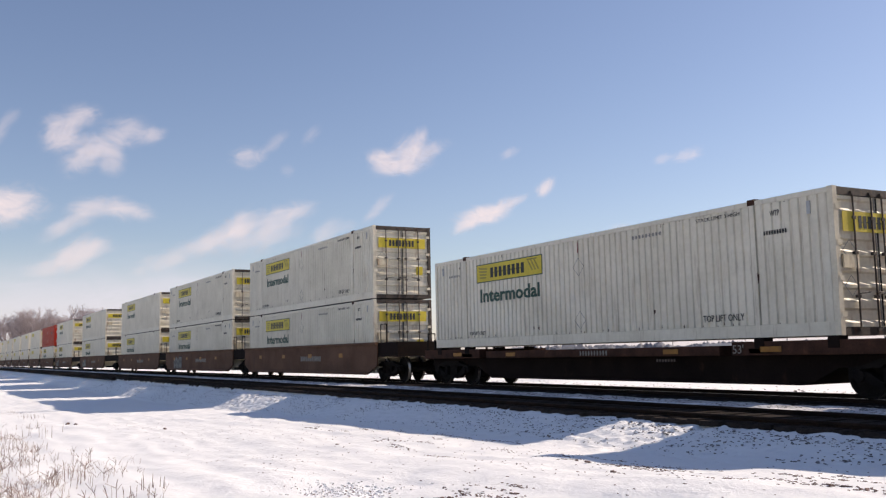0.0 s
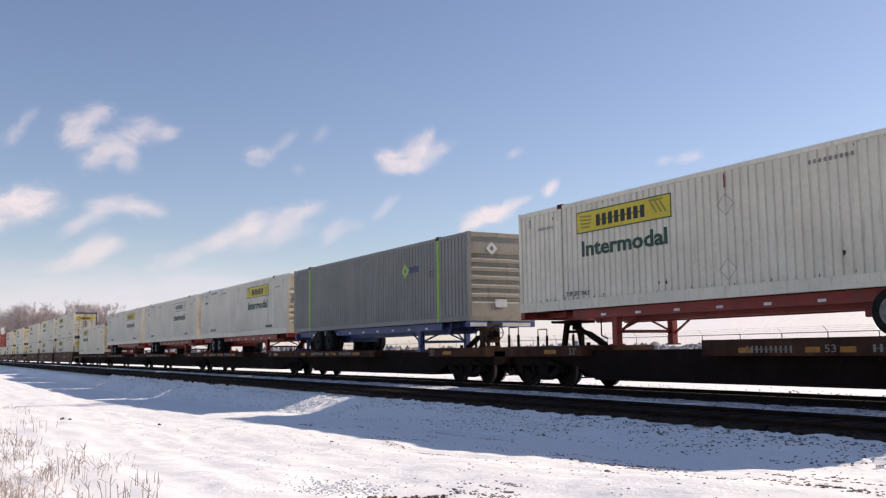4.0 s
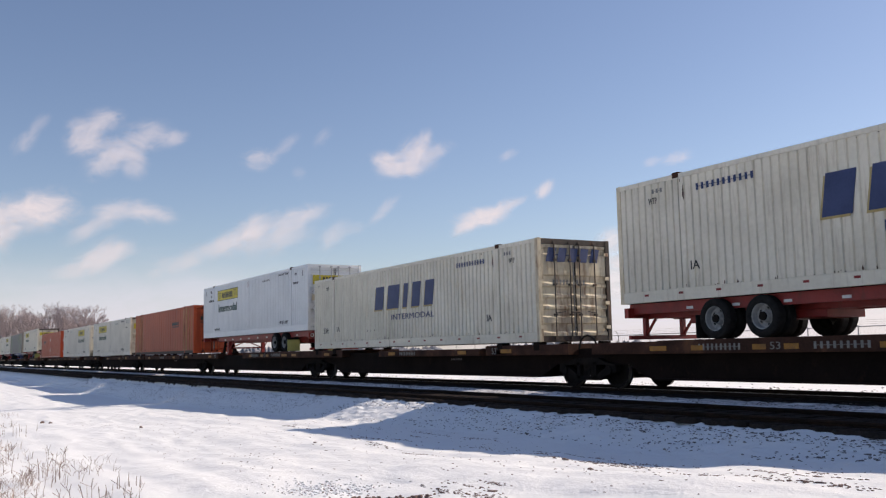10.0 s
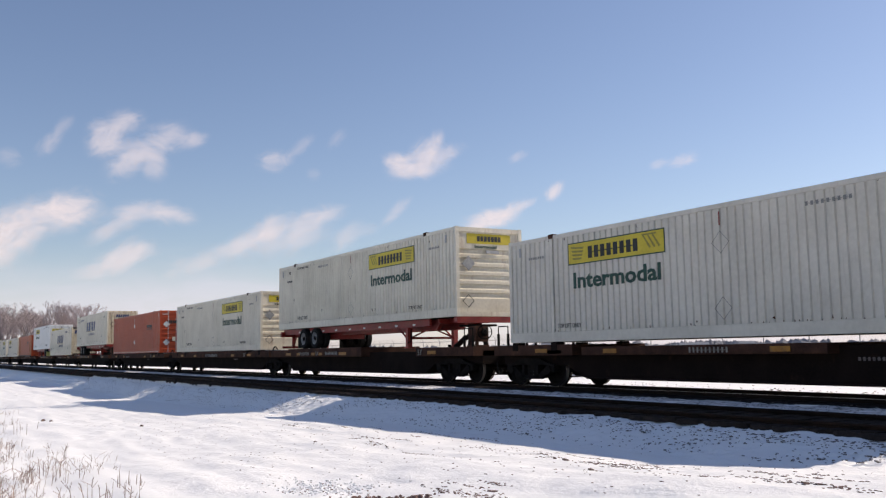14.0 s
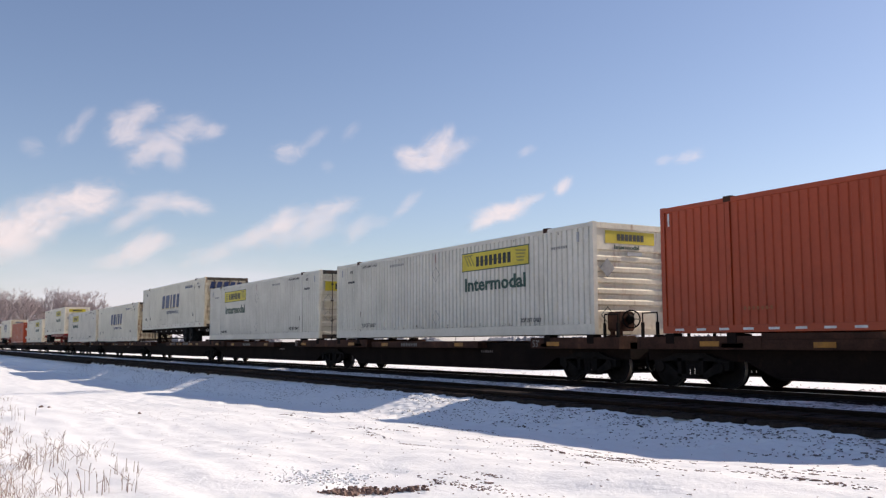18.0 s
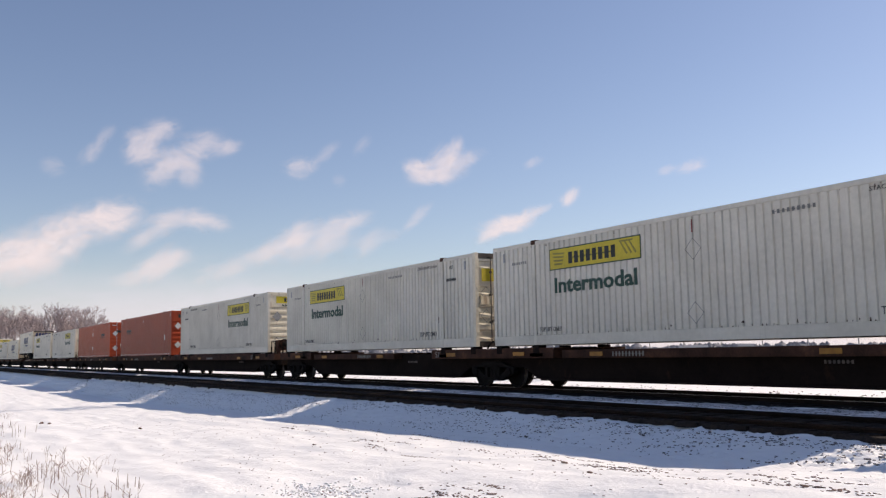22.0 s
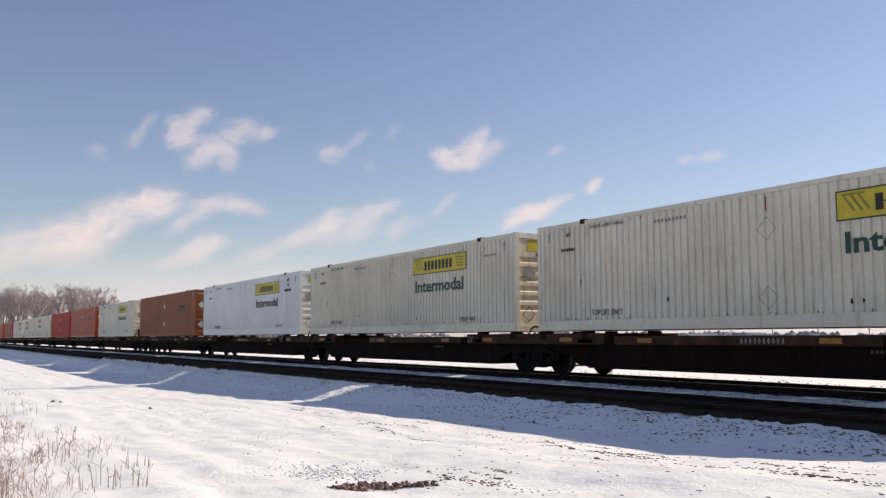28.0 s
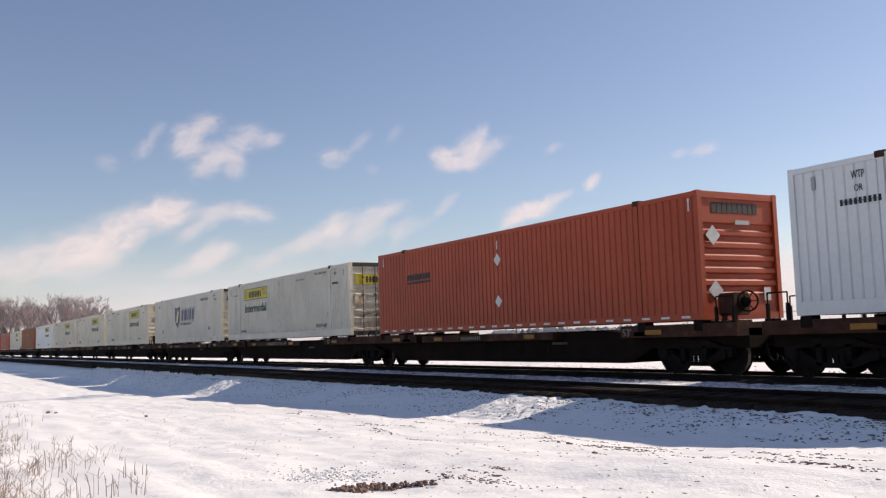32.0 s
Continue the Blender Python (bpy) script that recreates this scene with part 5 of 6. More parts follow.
BOX_LABEL = {
    "sign": "weathered white corrugated container with a yellow sign, on a rail car", "plain_sign": "white corrugated container with a faded pale sign, on a chassis",
    "clean": "clean white corrugated container with a yellow sign, on a rail car", "slanted": "off-white corrugated container with a navy slanting wordmark",
    "shield": "white corrugated container with a navy and yellow shield", "worn_sign": "stained ivory corrugated container with a yellow sign, on a rail car", "orange_bare": "orange corrugated container without placards, on a rail car", "orange": "orange corrugated container with white diamond placards",
    "old_orange": "sun-bleached orange corrugated container with dark rub marks",
    "red": "bright red corrugated container with white diamond placards", "brown": "faded brown-orange corrugated container with diamond placards",
    "grey": "grey corrugated container with lime green posts, on a blue chassis"}
TALL = {61.27: 0.05, 250.40: 0.05, 191.42: 0.0, 154.95: -0.02}    # how much higher some trailers ride
FULL_DECKS = (210.75, 231.60, 358.51, 379.34, 397.93)      # cars whose deck runs on under the whole container
MOVING = []                     # things that go with the train: object, metre at the start, y, z, turn
BOXES = {}


def load_container(style, x, z, turn, y=TRACK_Y, plain=False, far=False):
    key = (style, turn, plain, far)
    if key not in BOXES:
        ob = BOXES[key] = container(style, BOX_LABEL[style], -1 if turn == 0 else 1, plain, far)
    else:
        ob = copy_thing(BOXES[key], pose(0, 0, 0))
    MOVING.append((ob, x, y, z, turn))
    return ob


def build_spine_train():
    FRAMES = {}
    n = len(UNITS)
    for i, u in enumerate(UNITS):
        if u is None:
            continue
        s, style, doors, load = u
        mid = s + HL
        prev, nxt = (UNITS[i - 1] if i else None), (UNITS[i + 1] if i + 1 < n else None)
        left_gap = s - (prev[0] + CL) if prev else 0
        right_gap = nxt[0] - (s + CL) if nxt else 0
        ul = -HL - left_gap / 2 if prev else -HL - 0.9
        ur = HL + right_gap / 2 if nxt else HL + 0.9
        trucks = ([] if prev else [-HL + 0.6]) + ([ur] if nxt else [HL - 0.6])
        car = spine_car(ul, ur, trucks, load, i, (prev is None, nxt is None), "grimy dark spine car carrying a container" if load == "box" else "grimy dark spine car carrying a container on a chassis", {611.94: "ALL PURPOSE SPINE CAR", 231.60: "ALL PURPOSE SPINE CAR", 379.34: "TWIN"}.get(s, ""), 1.17 + TALL.get(s, -0.06), s in FULL_DECKS)
        MOVING.append((car, mid, TRACK_Y, RAIL, 0))
        turn = 0 if doors > 0 else 180
        if load == "box":
            load_container(style, mid, RAIL + 1.226, turn)
        else:
            z = RAIL + 2.07 + TALL.get(s, -0.06)
            paint = {42.15: "blue", 304.67: "car"}.get(s, "chassis")
            rims = "dull_rim" if s in (42.15, 304.67) else "rim"
            key = (load, paint, rims, s in (61.27, 154.95))
            if key not in FRAMES:
                FRAMES[key] = ch = chassis(load, paint, {"blue": "blue", "car": "black", "chassis": "red"}[paint] + " container chassis standing on a rail car", rims, "flap" if s in (61.27, 154.95) else "rubber")
            else:
                ch = copy_thing(FRAMES[key], pose(0, 0, 0))
            MOVING.append((ch, mid, TRACK_Y, z, 0))
            load_container(style, mid, z, turn)


build_spine_train()

STACKS = [-49.12, -68.65, -88.25, -113.4, -138.0] + [-157.8 - 19.65 * i for i in range(16)]


def build_stack_train():
    proto = []
    for i, s in enumerate(STACKS):
        mid = s + HL
        if i < 5:
            ul = -HL - ((s - STACKS[i + 1] - CL) / 2 if i < 4 else 1.75)
            ur = HL + (2.2 if i == 0 else (STACKS[i - 1] - s - CL) / 2)
            car = well_car(ul, ur, [ur if i else HL + 0.7] , i, "oxide-brown double-stack well car, sprayed with graffiti" if i < 2 else "oxide-brown double-stack well car")
            proto.append(car)
        else:
            car = copy_thing(proto[2], pose(0, 0, 0))
        MOVING.append((car, mid, TRACK_Y, RAIL, 0))
        load_container("worn_sign", mid, RAIL + 0.32, 0, plain=i > 1, far=i > 5)
        load_container("red" if i == 5 else "worn_sign", mid, RAIL + 0.37 + CH, 180 if i in (7, 12) else 0, plain=i > 1, far=i > 5)


build_stack_train()

# ---- distance: clouds, trees, fence, mast, far woods ----
def sky_place(azimuth, elevation, dist):
    a, e = radians(azimuth), radians(elevation)
    return Vector((-math.sin(a) * math.cos(e), math.cos(a) * math.cos(e), math.sin(e))) * dist + Vector((0, 0, EYE_Z))


CLOUD_MATERIALS = {}


def cloud_material(density, veil, low=False):
    """Thin vapour that glows: a soft oval worn away by noise whose grain is the same on every puff; veil: painted
    horizon haze.
    """
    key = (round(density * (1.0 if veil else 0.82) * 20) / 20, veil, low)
    if key in CLOUD_MATERIALS:
        return CLOUD_MATERIALS[key]
    m = CLOUD_MATERIALS[key] = bpy.data.materials.new("thin_cloud")
    m.use_nodes = True
    n, l = m.node_tree.nodes, m.node_tree.links
    n.clear()
    co, who, off, mp = n.new("ShaderNodeTexCoord"), n.new("ShaderNodeObjectInfo"), n.new("ShaderNodeVectorMath"), n.new("ShaderNodeMapping")
    off.operation = "MULTIPLY_ADD"
    l.new(who.outputs["Random"], off.inputs[0])
    off.inputs[1].default_value = (9100.0, 5300.0, 0.0)
    l.new(co.outputs["Object"], off.inputs[2])
    l.new(off.outputs[0], mp.inputs[0])
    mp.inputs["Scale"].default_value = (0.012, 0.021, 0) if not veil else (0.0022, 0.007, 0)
    fine = n.new("ShaderNodeTexNoise")
    fine.inputs["Scale"].default_value, fine.inputs["Detail"].default_value, fine.inputs["Roughness"].default_value = 1.0, 9, 0.62
    fine.inputs["Distortion"].default_value = 0.7
    l.new(mp.outputs[0], fine.inputs["Vector"])
    cen, ln = n.new("ShaderNodeVectorMath"), n.new("ShaderNodeVectorMath")
    cen.operation, ln.operation = "MULTIPLY_ADD", "LENGTH"
    l.new(co.outputs["Generated"], cen.inputs[0])
    cen.inputs[1].default_value, cen.inputs[2].default_value = (2, 2, 0), (-1, -1, 0)
    l.new(cen.outputs[0], ln.inputs[0])

    def calc(op, a, b):
        x = n.new("ShaderNodeMath")
        x.operation = op
        for i, q in enumerate((a, b)):
            if isinstance(q, (int, float)):
                x.inputs[i].default_value = q
            else:
                l.new(q, x.inputs[i])
        return x.outputs[0]

    def smooth(value, lo, hi):
        r = n.new("ShaderNodeMapRange")
        r.interpolation_type = "SMOOTHSTEP"
        r.inputs["From Min"].default_value, r.inputs["From Max"].default_value = lo, hi
        l.new(value, r.inputs[0])
        return r.outputs[0]

    env = calc("SUBTRACT", 1.0, ln.outputs["Value"])
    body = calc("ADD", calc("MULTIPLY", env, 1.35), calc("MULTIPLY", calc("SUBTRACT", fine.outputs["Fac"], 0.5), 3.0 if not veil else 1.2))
    alpha = calc("MULTIPLY", calc("MULTIPLY", smooth(body, -0.15, 1.55), smooth(env, 0.0, 0.65)), key[0])
    em, tr, mix, out = n.new("ShaderNodeEmission"), n.new("ShaderNodeBsdfTransparent"), n.new("ShaderNodeMixShader"), n.new("ShaderNodeOutputMaterial")
    # sunlit brightness of cloud and haze is put in as emission
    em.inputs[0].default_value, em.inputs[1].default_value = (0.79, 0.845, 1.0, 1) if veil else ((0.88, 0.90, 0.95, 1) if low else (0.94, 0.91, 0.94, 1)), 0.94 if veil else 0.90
    l.new(alpha, mix.inputs[0]), l.new(tr.outputs[0], mix.inputs[1]), l.new(em.outputs[0], mix.inputs[2]), l.new(mix.outputs[0], out.inputs[0])
    return m


DRIFTING = []


def drift_cloud(azimuth, elevation, puffs, low=False, veil=False):
    """One cloud, or with veil a sheet of painted haze, at its place at the start. puffs: degrees right and up of its
    middle, half width and half height in degrees, tilt, density.
    """
    dist = 3000.0 + 60 * len(DRIFTING)
    k = dist * math.tan(radians(1))
    c = thing("cloud", "glowing sheet of painted white haze low over the horizon" if veil else ("heaped white cloud low in the sky" if low else "thin ragged white cloud drifting in the sky"), "cloud", "clouds")
    for j, (x, y, w, h, tilt, dens) in enumerate(puffs):
        hw, hh = w * k * 1.8, h * k * 1.8
        s = Shape()
        n = 6
        s.v = [(-hw + 2 * hw * p / n, -hh + 2 * hh * q / n, -0.03 * hw * math.cos(math.pi * (p / n - 0.5))) for q in range(n + 1) for p in range(n + 1)]
        s.f = [(q * (n + 1) + p, q * (n + 1) + p + 1, (q + 1) * (n + 1) + p + 1, (q + 1) * (n + 1) + p) for q in range(n) for p in range(n)]
        s.k = [0] * len(s.f)
        ob = part("wisp", s.mesh("wisp", cloud_material(dens, veil, low), smooth=True), "decal", c, at=pose(x * k, y * k, 6.0 * j, 0, 0, tilt))
        ob.visible_shadow = False
    DRIFTING.append((c, azimuth, elevation, dist))


drift_cloud(81.92, 12.90, ((-0.86, 1.22, 0.92, 0.6, 10, 0.6), (-1.71, 0.06, 0.95, 0.85, 30, 0.7), (-2.27, 0.8, 0.56, 0.42, 0, 0.3), (1.54, 0.45, 1.27, 0.71, 12, 0.55), (3.02, 0.37, 0.71, 0.42, 20, 0.5), (0.13, -0.47, 0.99, 0.71, 0, 0.6), (-0.75, -1.25, 0.99, 0.63, 30, 0.55), (0.9, -1.18, 0.63, 0.71, 0, 0.5)))
drift_cloud(87.82, 12.62, ((0.44, -0.05, 0.78, 0.39, 55, 0.38), (1.14, 1.01, 0.63, 0.32, 50, 0.25), (-1.58, -0.96, 0.56, 0.46, 0, 0.25)))
drift_cloud(90.90, 6.95, ((4.54, 1.96, 1.55, 0.88, 10, 0.85), (2.95, 1.4, 1.83, 0.92, 15, 0.8), (1.01, 0.34, 1.9, 1.13, 25, 0.85), (-0.58, -0.33, 1.76, 1.13, 20, 0.8), (-0.05, -1.21, 1.98, 0.85, 15, 0.5), (-2.87, -0.93, 2.12, 1.13, 20, 0.7), (-4.99, -1.21, 1.76, 0.92, 10, 0.6)))
drift_cloud(82.19, 8.34, ((1.98, 0.51, 1.27, 0.53, -8, 0.62), (0.5, 0.58, 1.34, 0.53, 5, 0.55), (-0.73, -0.19, 1.2, 0.49, 30, 0.5), (-1.75, -0.9, 0.85, 0.39, 30, 0.3)))
drift_cloud(83.12, 5.98, ((0.59, 0.4, 1.27, 0.67, 30, 0.7), (-0.43, -0.34, 1.13, 0.56, 25, 0.6), (1.37, 0.64, 0.78, 0.53, 10, 0.4), (-1.53, -0.7, 0.92, 0.35, 15, 0.3)))
drift_cloud(73.77, 7.42, ((0.34, 0.62, 0.99, 0.67, 45, 0.7), (-0.72, -0.12, 1.48, 0.67, 30, 0.7), (2.11, 0.69, 1.69, 0.81, 25, 0.55), (3.59, 1.5, 1.13, 0.49, 15, 0.5), (-2.48, -0.83, 1.48, 0.49, 25, 0.45), (-4.24, -1.6, 1.48, 0.46, 20, 0.35), (1.4, -0.26, 2.12, 0.71, 15, 0.35)))
drift_cloud(67.62, 7.76, ((-0.63, -0.21, 0.99, 0.49, 40, 0.4), (0.63, 0.21, 0.63, 0.32, 10, 0.2)))
drift_cloud(71.03, 12.55, ((-1.93, -0.36, 0.85, 0.53, 5, 0.48), (-0.41, 0.45, 0.85, 0.32, 40, 0.25), (1.88, 1.05, 0.63, 0.32, 50, 0.2), (0.47, -1.14, 0.35, 0.35, 0, 0.15)))
drift_cloud(63.24, 12.33, ((-0.79, -0.44, 1.34, 0.6, -10, 0.8), (0.23, 0.23, 0.92, 0.74, 50, 0.65), (0.83, 0.9, 0.71, 0.42, 60, 0.6), (1.22, 0.12, 1.2, 0.53, 20, 0.5), (-1.39, -0.09, 0.71, 0.39, -20, 0.45), (-0.09, -0.72, 1.41, 0.39, 10, 0.4)))
drift_cloud(57.14, 8.99, ((-1.31, -0.47, 1.34, 0.53, 8, 0.95), (-2.19, -0.93, 0.85, 0.39, 30, 0.7), (-0.07, -0.05, 0.99, 0.39, 30, 0.7), (0.92, 0.34, 0.71, 0.21, 25, 0.35), (2.65, 1.11, 0.63, 0.35, 45, 0.8)))
drift_cloud(64.96, 9.09, ((0.0, 0.0, 0.99, 0.32, 45, 0.35),))
drift_cloud(56.56, 12.35, ((0.0, 0.0, 0.56, 0.28, 30, 0.3),))
drift_cloud(46.32, 11.55, ((0.71, 0.07, 0.78, 0.35, 15, 0.5), (-0.71, -0.07, 0.49, 0.25, 15, 0.3)))
drift_cloud(48.67, 5.48, ((-1.24, 1.33, 0.78, 0.63, 20, 0.9), (0.24, 0.24, 1.69, 1.13, 10, 0.95), (-1.0, -1.0, 2.12, 1.2, 0, 0.9), (2.0, -0.57, 1.76, 1.2, 0, 0.85)), low=True)
drift_cloud(38.61, 2.13, ((-0.24, 0.94, 4.23, 2.12, 10, 0.85), (2.59, -0.47, 4.23, 2.12, 0, 0.8), (-2.35, -0.47, 2.82, 1.41, 0, 0.8)), low=True)
# two wide glowing sheets paint pale haze over the yellowish horizon sky
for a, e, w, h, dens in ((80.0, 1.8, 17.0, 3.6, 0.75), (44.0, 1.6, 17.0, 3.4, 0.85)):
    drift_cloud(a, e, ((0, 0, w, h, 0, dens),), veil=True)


def bare_tree(seed, height):
    """A leafless tree: a short trunk, rising limbs, and a rounded crown of fine twigs."""
    rnd = random.Random(seed)
    trunk, crown = Shape(), Shape()

    def grow(p, d, length, r, level):
        q = p + d * length
        out = Vector((q.x / 0.40, q.y / 0.40, (q.z - 0.52 * height) / 0.42)).length / height
        if level > 1 and out > 1:
            length *= 0.35
            q = p + d * length
        (trunk if level < 2 else crown).rod(p, q, r, 5 if level < 2 else 3, r2=r * 0.65)
        if level == 5:
            return
        for i in range((7, 4, 4, 4, 3)[level]):
            f = rnd.uniform(0.55, 1.0) if level else rnd.uniform(0.5, 1.0)
            side = Vector((rnd.gauss(0, 1), rnd.gauss(0, 1), rnd.gauss(0.1, 0.35))).normalized()
            nd = (d + side * (0.62, 0.62, 0.75, 0.85, 0.95)[level] + Vector((0, 0, 0.22))).normalized()
            grow(p + d * length * f, nd, length * rnd.uniform(*((0.75, 1.05), (0.55, 0.8), (0.55, 0.75), (0.45, 0.6), (0.4, 0.6))[level]), max(0.024, r * 0.52), level + 1)

    grow(Vector((0, 0, 0)), Vector((rnd.uniform(-.05, .05), rnd.uniform(-.05, .05), 1)).normalized(), height * 0.30, height * 0.022, 0)
    return trunk, crown


def build_trees():
    protos = []
    for k in range(4):
        t = thing("bare_tree", "leafless deciduous tree with a dense crown of twigs beside the line", "tree", "bare trees beyond the train")
        a, b = bare_tree(40 + k, 21.5)
        part("trunk", a, "bark", t)
        part("crown", b, "twig", t, "bare twiggy crown")
        protos.append(t)
    rnd = random.Random(9)
    spots = [(80.15, 300, 0.72), (80.7, 285, 0.98), (81.35, 300, 0.93), (82.0, 305, 0.90), (82.7, 290, 1.0), (83.3, 310, 0.92), (83.9, 300, 1.02), (84.5, 315, 0.98), (85.1, 300, 1.0),
             (85.7, 320, 0.95), (86.2, 330, 0.95), (86.7, 345, 1.0), (83.6, 350, 0.9), (81.7, 345, 0.95), (84.9, 360, 0.95)]
    for i, (a, dist, k) in enumerate(spots):
        p = sky_place(a, 0, dist)
        m = pose(p.x, p.y, ground_height(p.x, p.y) - 0.1, 0, 0, rnd.uniform(0, 360))
        t = protos[i] if i < 4 else copy_thing(protos[i % 4], m)
        t.matrix_basis = m
        t.scale = (k, k, k)


build_trees()


def build_fence():
    """Chain-link fence with slanting barbed-wire arms, along the field."""
    f = thing("chain_link_fence", "galvanised chain-link fence topped with slanted barbed wire arms", "fence")
    f.location = (0, 42, 0.66)
    post = Shape().rod((0, 0, 0), (0, 0, 2.15), 0.035, 6).rod((0, 0, 2.15), (-0.28, -0.05, 2.48), 0.022, 5).mesh("post", "steel")
    for i in range(46):
        part("post", post, "steel", f, at=pose(-100 + 3.05 * i, 0, 0))
    for z, r in ((2.12, 0.028), (0.06, 0.012)):
        part("rail", Shape().rod((-100, 0, z), (40, 0, z), r, 5), "steel", f)
    for k in range(3):
        part("barbed_wire", Shape().rod((-100, -0.02 - 0.0 * k, 2.24 + 0.1 * k), (40, -0.02, 2.24 + 0.1 * k), 0.006, 4), "steel", f)
    s = Shape()
    for i in range(700):
        x = -100 + i * 0.2
        s.rod((x, 0, 0.05), (x + 0.55, 0, 2.1), 0.0022, 3)
        s.rod((x + 0.55, 0, 0.05), (x, 0, 2.1), 0.0022, 3)
    tagged(part("mesh", s, "steel", f, "woven wire mesh"), kind="stuff")


build_fence()


def build_mast():
    """Three-legged lattice radio mast with step bolts."""
    base = sky_place(33.0, 0, 62)
    m = thing("radio_mast", "tall three-legged lattice steel mast with step bolts", "mast")
    m.location = (base.x + 1.9, base.y + 0.9, 0.6)
    h, r0, r1 = 46.0, 2.5, 0.6
    legs = [radians(205), radians(325), radians(85)]

    def at(k, z):
        r = r0 + (r1 - r0) * z / h
        return Vector((math.cos(legs[k]) * r, math.sin(legs[k]) * r, z))

    for k in range(3):
        part("leg", Shape().rod(at(k, 0), at(k, h), 0.095, 8), "steel", m, "tubular mast leg")
        s = Shape()
        for i in range(90):
            p = at(k, 0.5 + i * 0.5)
            s.rod(p, p + Vector((-0.2 if i % 2 else 0.2, 0, 0)), 0.012, 4)
        part("step_bolt", s, "steel", m)
    n = 15
    for i in range(n):
        z0, z1 = h * i / n, h * (i + 1) / n
        for k in range(3):
            j = (k + 1) % 3
            mid = (at(k, z0) + at(j, z0)) / 2
            part("brace", Shape().rod(at(k, z1), mid, 0.04, 5), "steel", m)
            part("brace", Shape().rod(at(j, z1), mid, 0.04, 5), "steel", m)
            part("girt", Shape().rod(at(k, z0), at(j, z0), 0.04, 5), "steel", m)
            part("flange", Shape().rod(at(k, z0 - 0.05), at(k, z0 + 0.05), 0.17, 8), "steel", m)


build_mast()


def build_far_woods():
    """Low bare woods along the horizon: many small twiggy clumps."""
    rnd = random.Random(3)
    s = Shape()
    for i in range(1700):
        a, dist = rnd.uniform(-20, 88), rnd.uniform(900, 2300)
        if noise.noise((a * 0.18, 0, 0)) < -0.12:
            continue
        c = sky_place(a, 0, dist)
        w, h = rnd.uniform(9, 24), rnd.uniform(4, 10) * (1.0 + 0.6 * noise.noise((a * 0.5, 4, 0)))
        for j in range(7):
            x, y = c.x + rnd.uniform(-w, w), c.y + rnd.uniform(-8, 8)
            b = rnd.uniform(2.0, 5.0)
            hh = h * rnd.uniform(0.55, 1.05)
            ring = [(x + b * math.cos(q * 1.2566) * rnd.uniform(0.6, 1.2), y + b * math.sin(q * 1.2566) * rnd.uniform(0.6, 1.2)) for q in range(5)]
            v = [(p[0], p[1], 0.2) for p in ring] + [(x + (p[0] - x) * 1.15, y + (p[1] - y) * 1.15, hh * rnd.uniform(0.4, 0.75)) for p in ring] + [(x, y, hh)]
            s.add(v, [(q, (q + 1) % 5, 5 + (q + 1) % 5, 5 + q) for q in range(5)] + [(5 + q, 5 + (q + 1) % 5, 10) for q in range(5)])
    tagged(new("far_woods", s.mesh("far_woods", "woods")), "hazy bare woods along the horizon", "woods", kind="stuff")
    for a, dist, w, d, h in ((53.3, 820, 10, 7, 7.5), (52.6, 870, 5, 5, 10), (56.2, 900, 16, 8, 6), (44.5, 760, 22, 10, 5), (41.5, 900, 14, 9, 6)):
        c = sky_place(a, 0, dist)
        b = thing("farm_building", "grey farm building far across the snowy field", "building", "far farm buildings")
        b.location = (c.x, c.y, 0.2)
        b.rotation_euler = (0, 0, radians(a))
        part("wall", Shape().box(-w / 2, w / 2, -d / 2, d / 2, 0, h * 0.65), "barn", b)
        part("roof", Shape().extrude_x([(-d / 2 - 0.4, h * 0.63), (d / 2 + 0.4, h * 0.63), (0, h)], -w / 2 - 0.3, w / 2 + 0.3), "steel", b)
        part("door", Shape().box(-1.5, 1.5, -d / 2 - 0.1, -d / 2 - 0.02, 0, 3.0), "car", b)


build_far_woods()

# ---- ties, stones, weeds ----
def build_ties():
    tie = Shape().box(-0.115, 0.115, -1.02, 1.25, 0.70, 0.884, c=0.0).mesh("tie", "tie")
    rnd = random.Random(11)
    for i in range(140):
        part("tie", tie, "tie", near_track, at=pose(-62 + 0.5 * i, rnd.uniform(-0.05, 0.05), rnd.uniform(-0.006, 0.006), 0, 0, rnd.uniform(-1, 1)))
    for tr, a, b in ((near_track, -420, -62.5), (far_track, -300, 12)):
        s = Shape()
        x = a
        while x < b:
            s.box(x - 0.115, x + 0.115, -1.32, 1.32, 0.70, 0.884)
            x += 0.5
        tagged(part("far_ties", s, "tie", tr, "further ties in the ballast"), kind="stuff")


build_ties()


def stone(s, x, y, z, r, rnd, long=1.0, flat=1.0):
    """One angular stone, a squashed seven-point solid."""
    k = [rnd.uniform(0.6, 1.25) for _ in range(9)]
    a0 = rnd.uniform(0, 6.28)
    v = [(x + long * r * k[i] * math.cos(a0 + i * 1.57), y + r * k[i] * math.sin(a0 + i * 1.57), z - r * 0.3) for i in range(4)]
    v += [(x + long * r * 0.75 * k[4 + i] * math.cos(a0 + 0.5 + i * 2.09), y + r * 0.75 * k[4 + i] * math.sin(a0 + 0.5 + i * 2.09), z + flat * r * 0.55 * k[i]) for i in range(3)]
    o = len(s.v)
    s.v += v
    s.f += [tuple(o + i for i in q) for q in ((0, 1, 4), (1, 5, 4), (1, 2, 5), (2, 3, 5), (3, 6, 5), (3, 0, 6), (0, 4, 6), (4, 5, 6))]
    s.k += [0] * 8


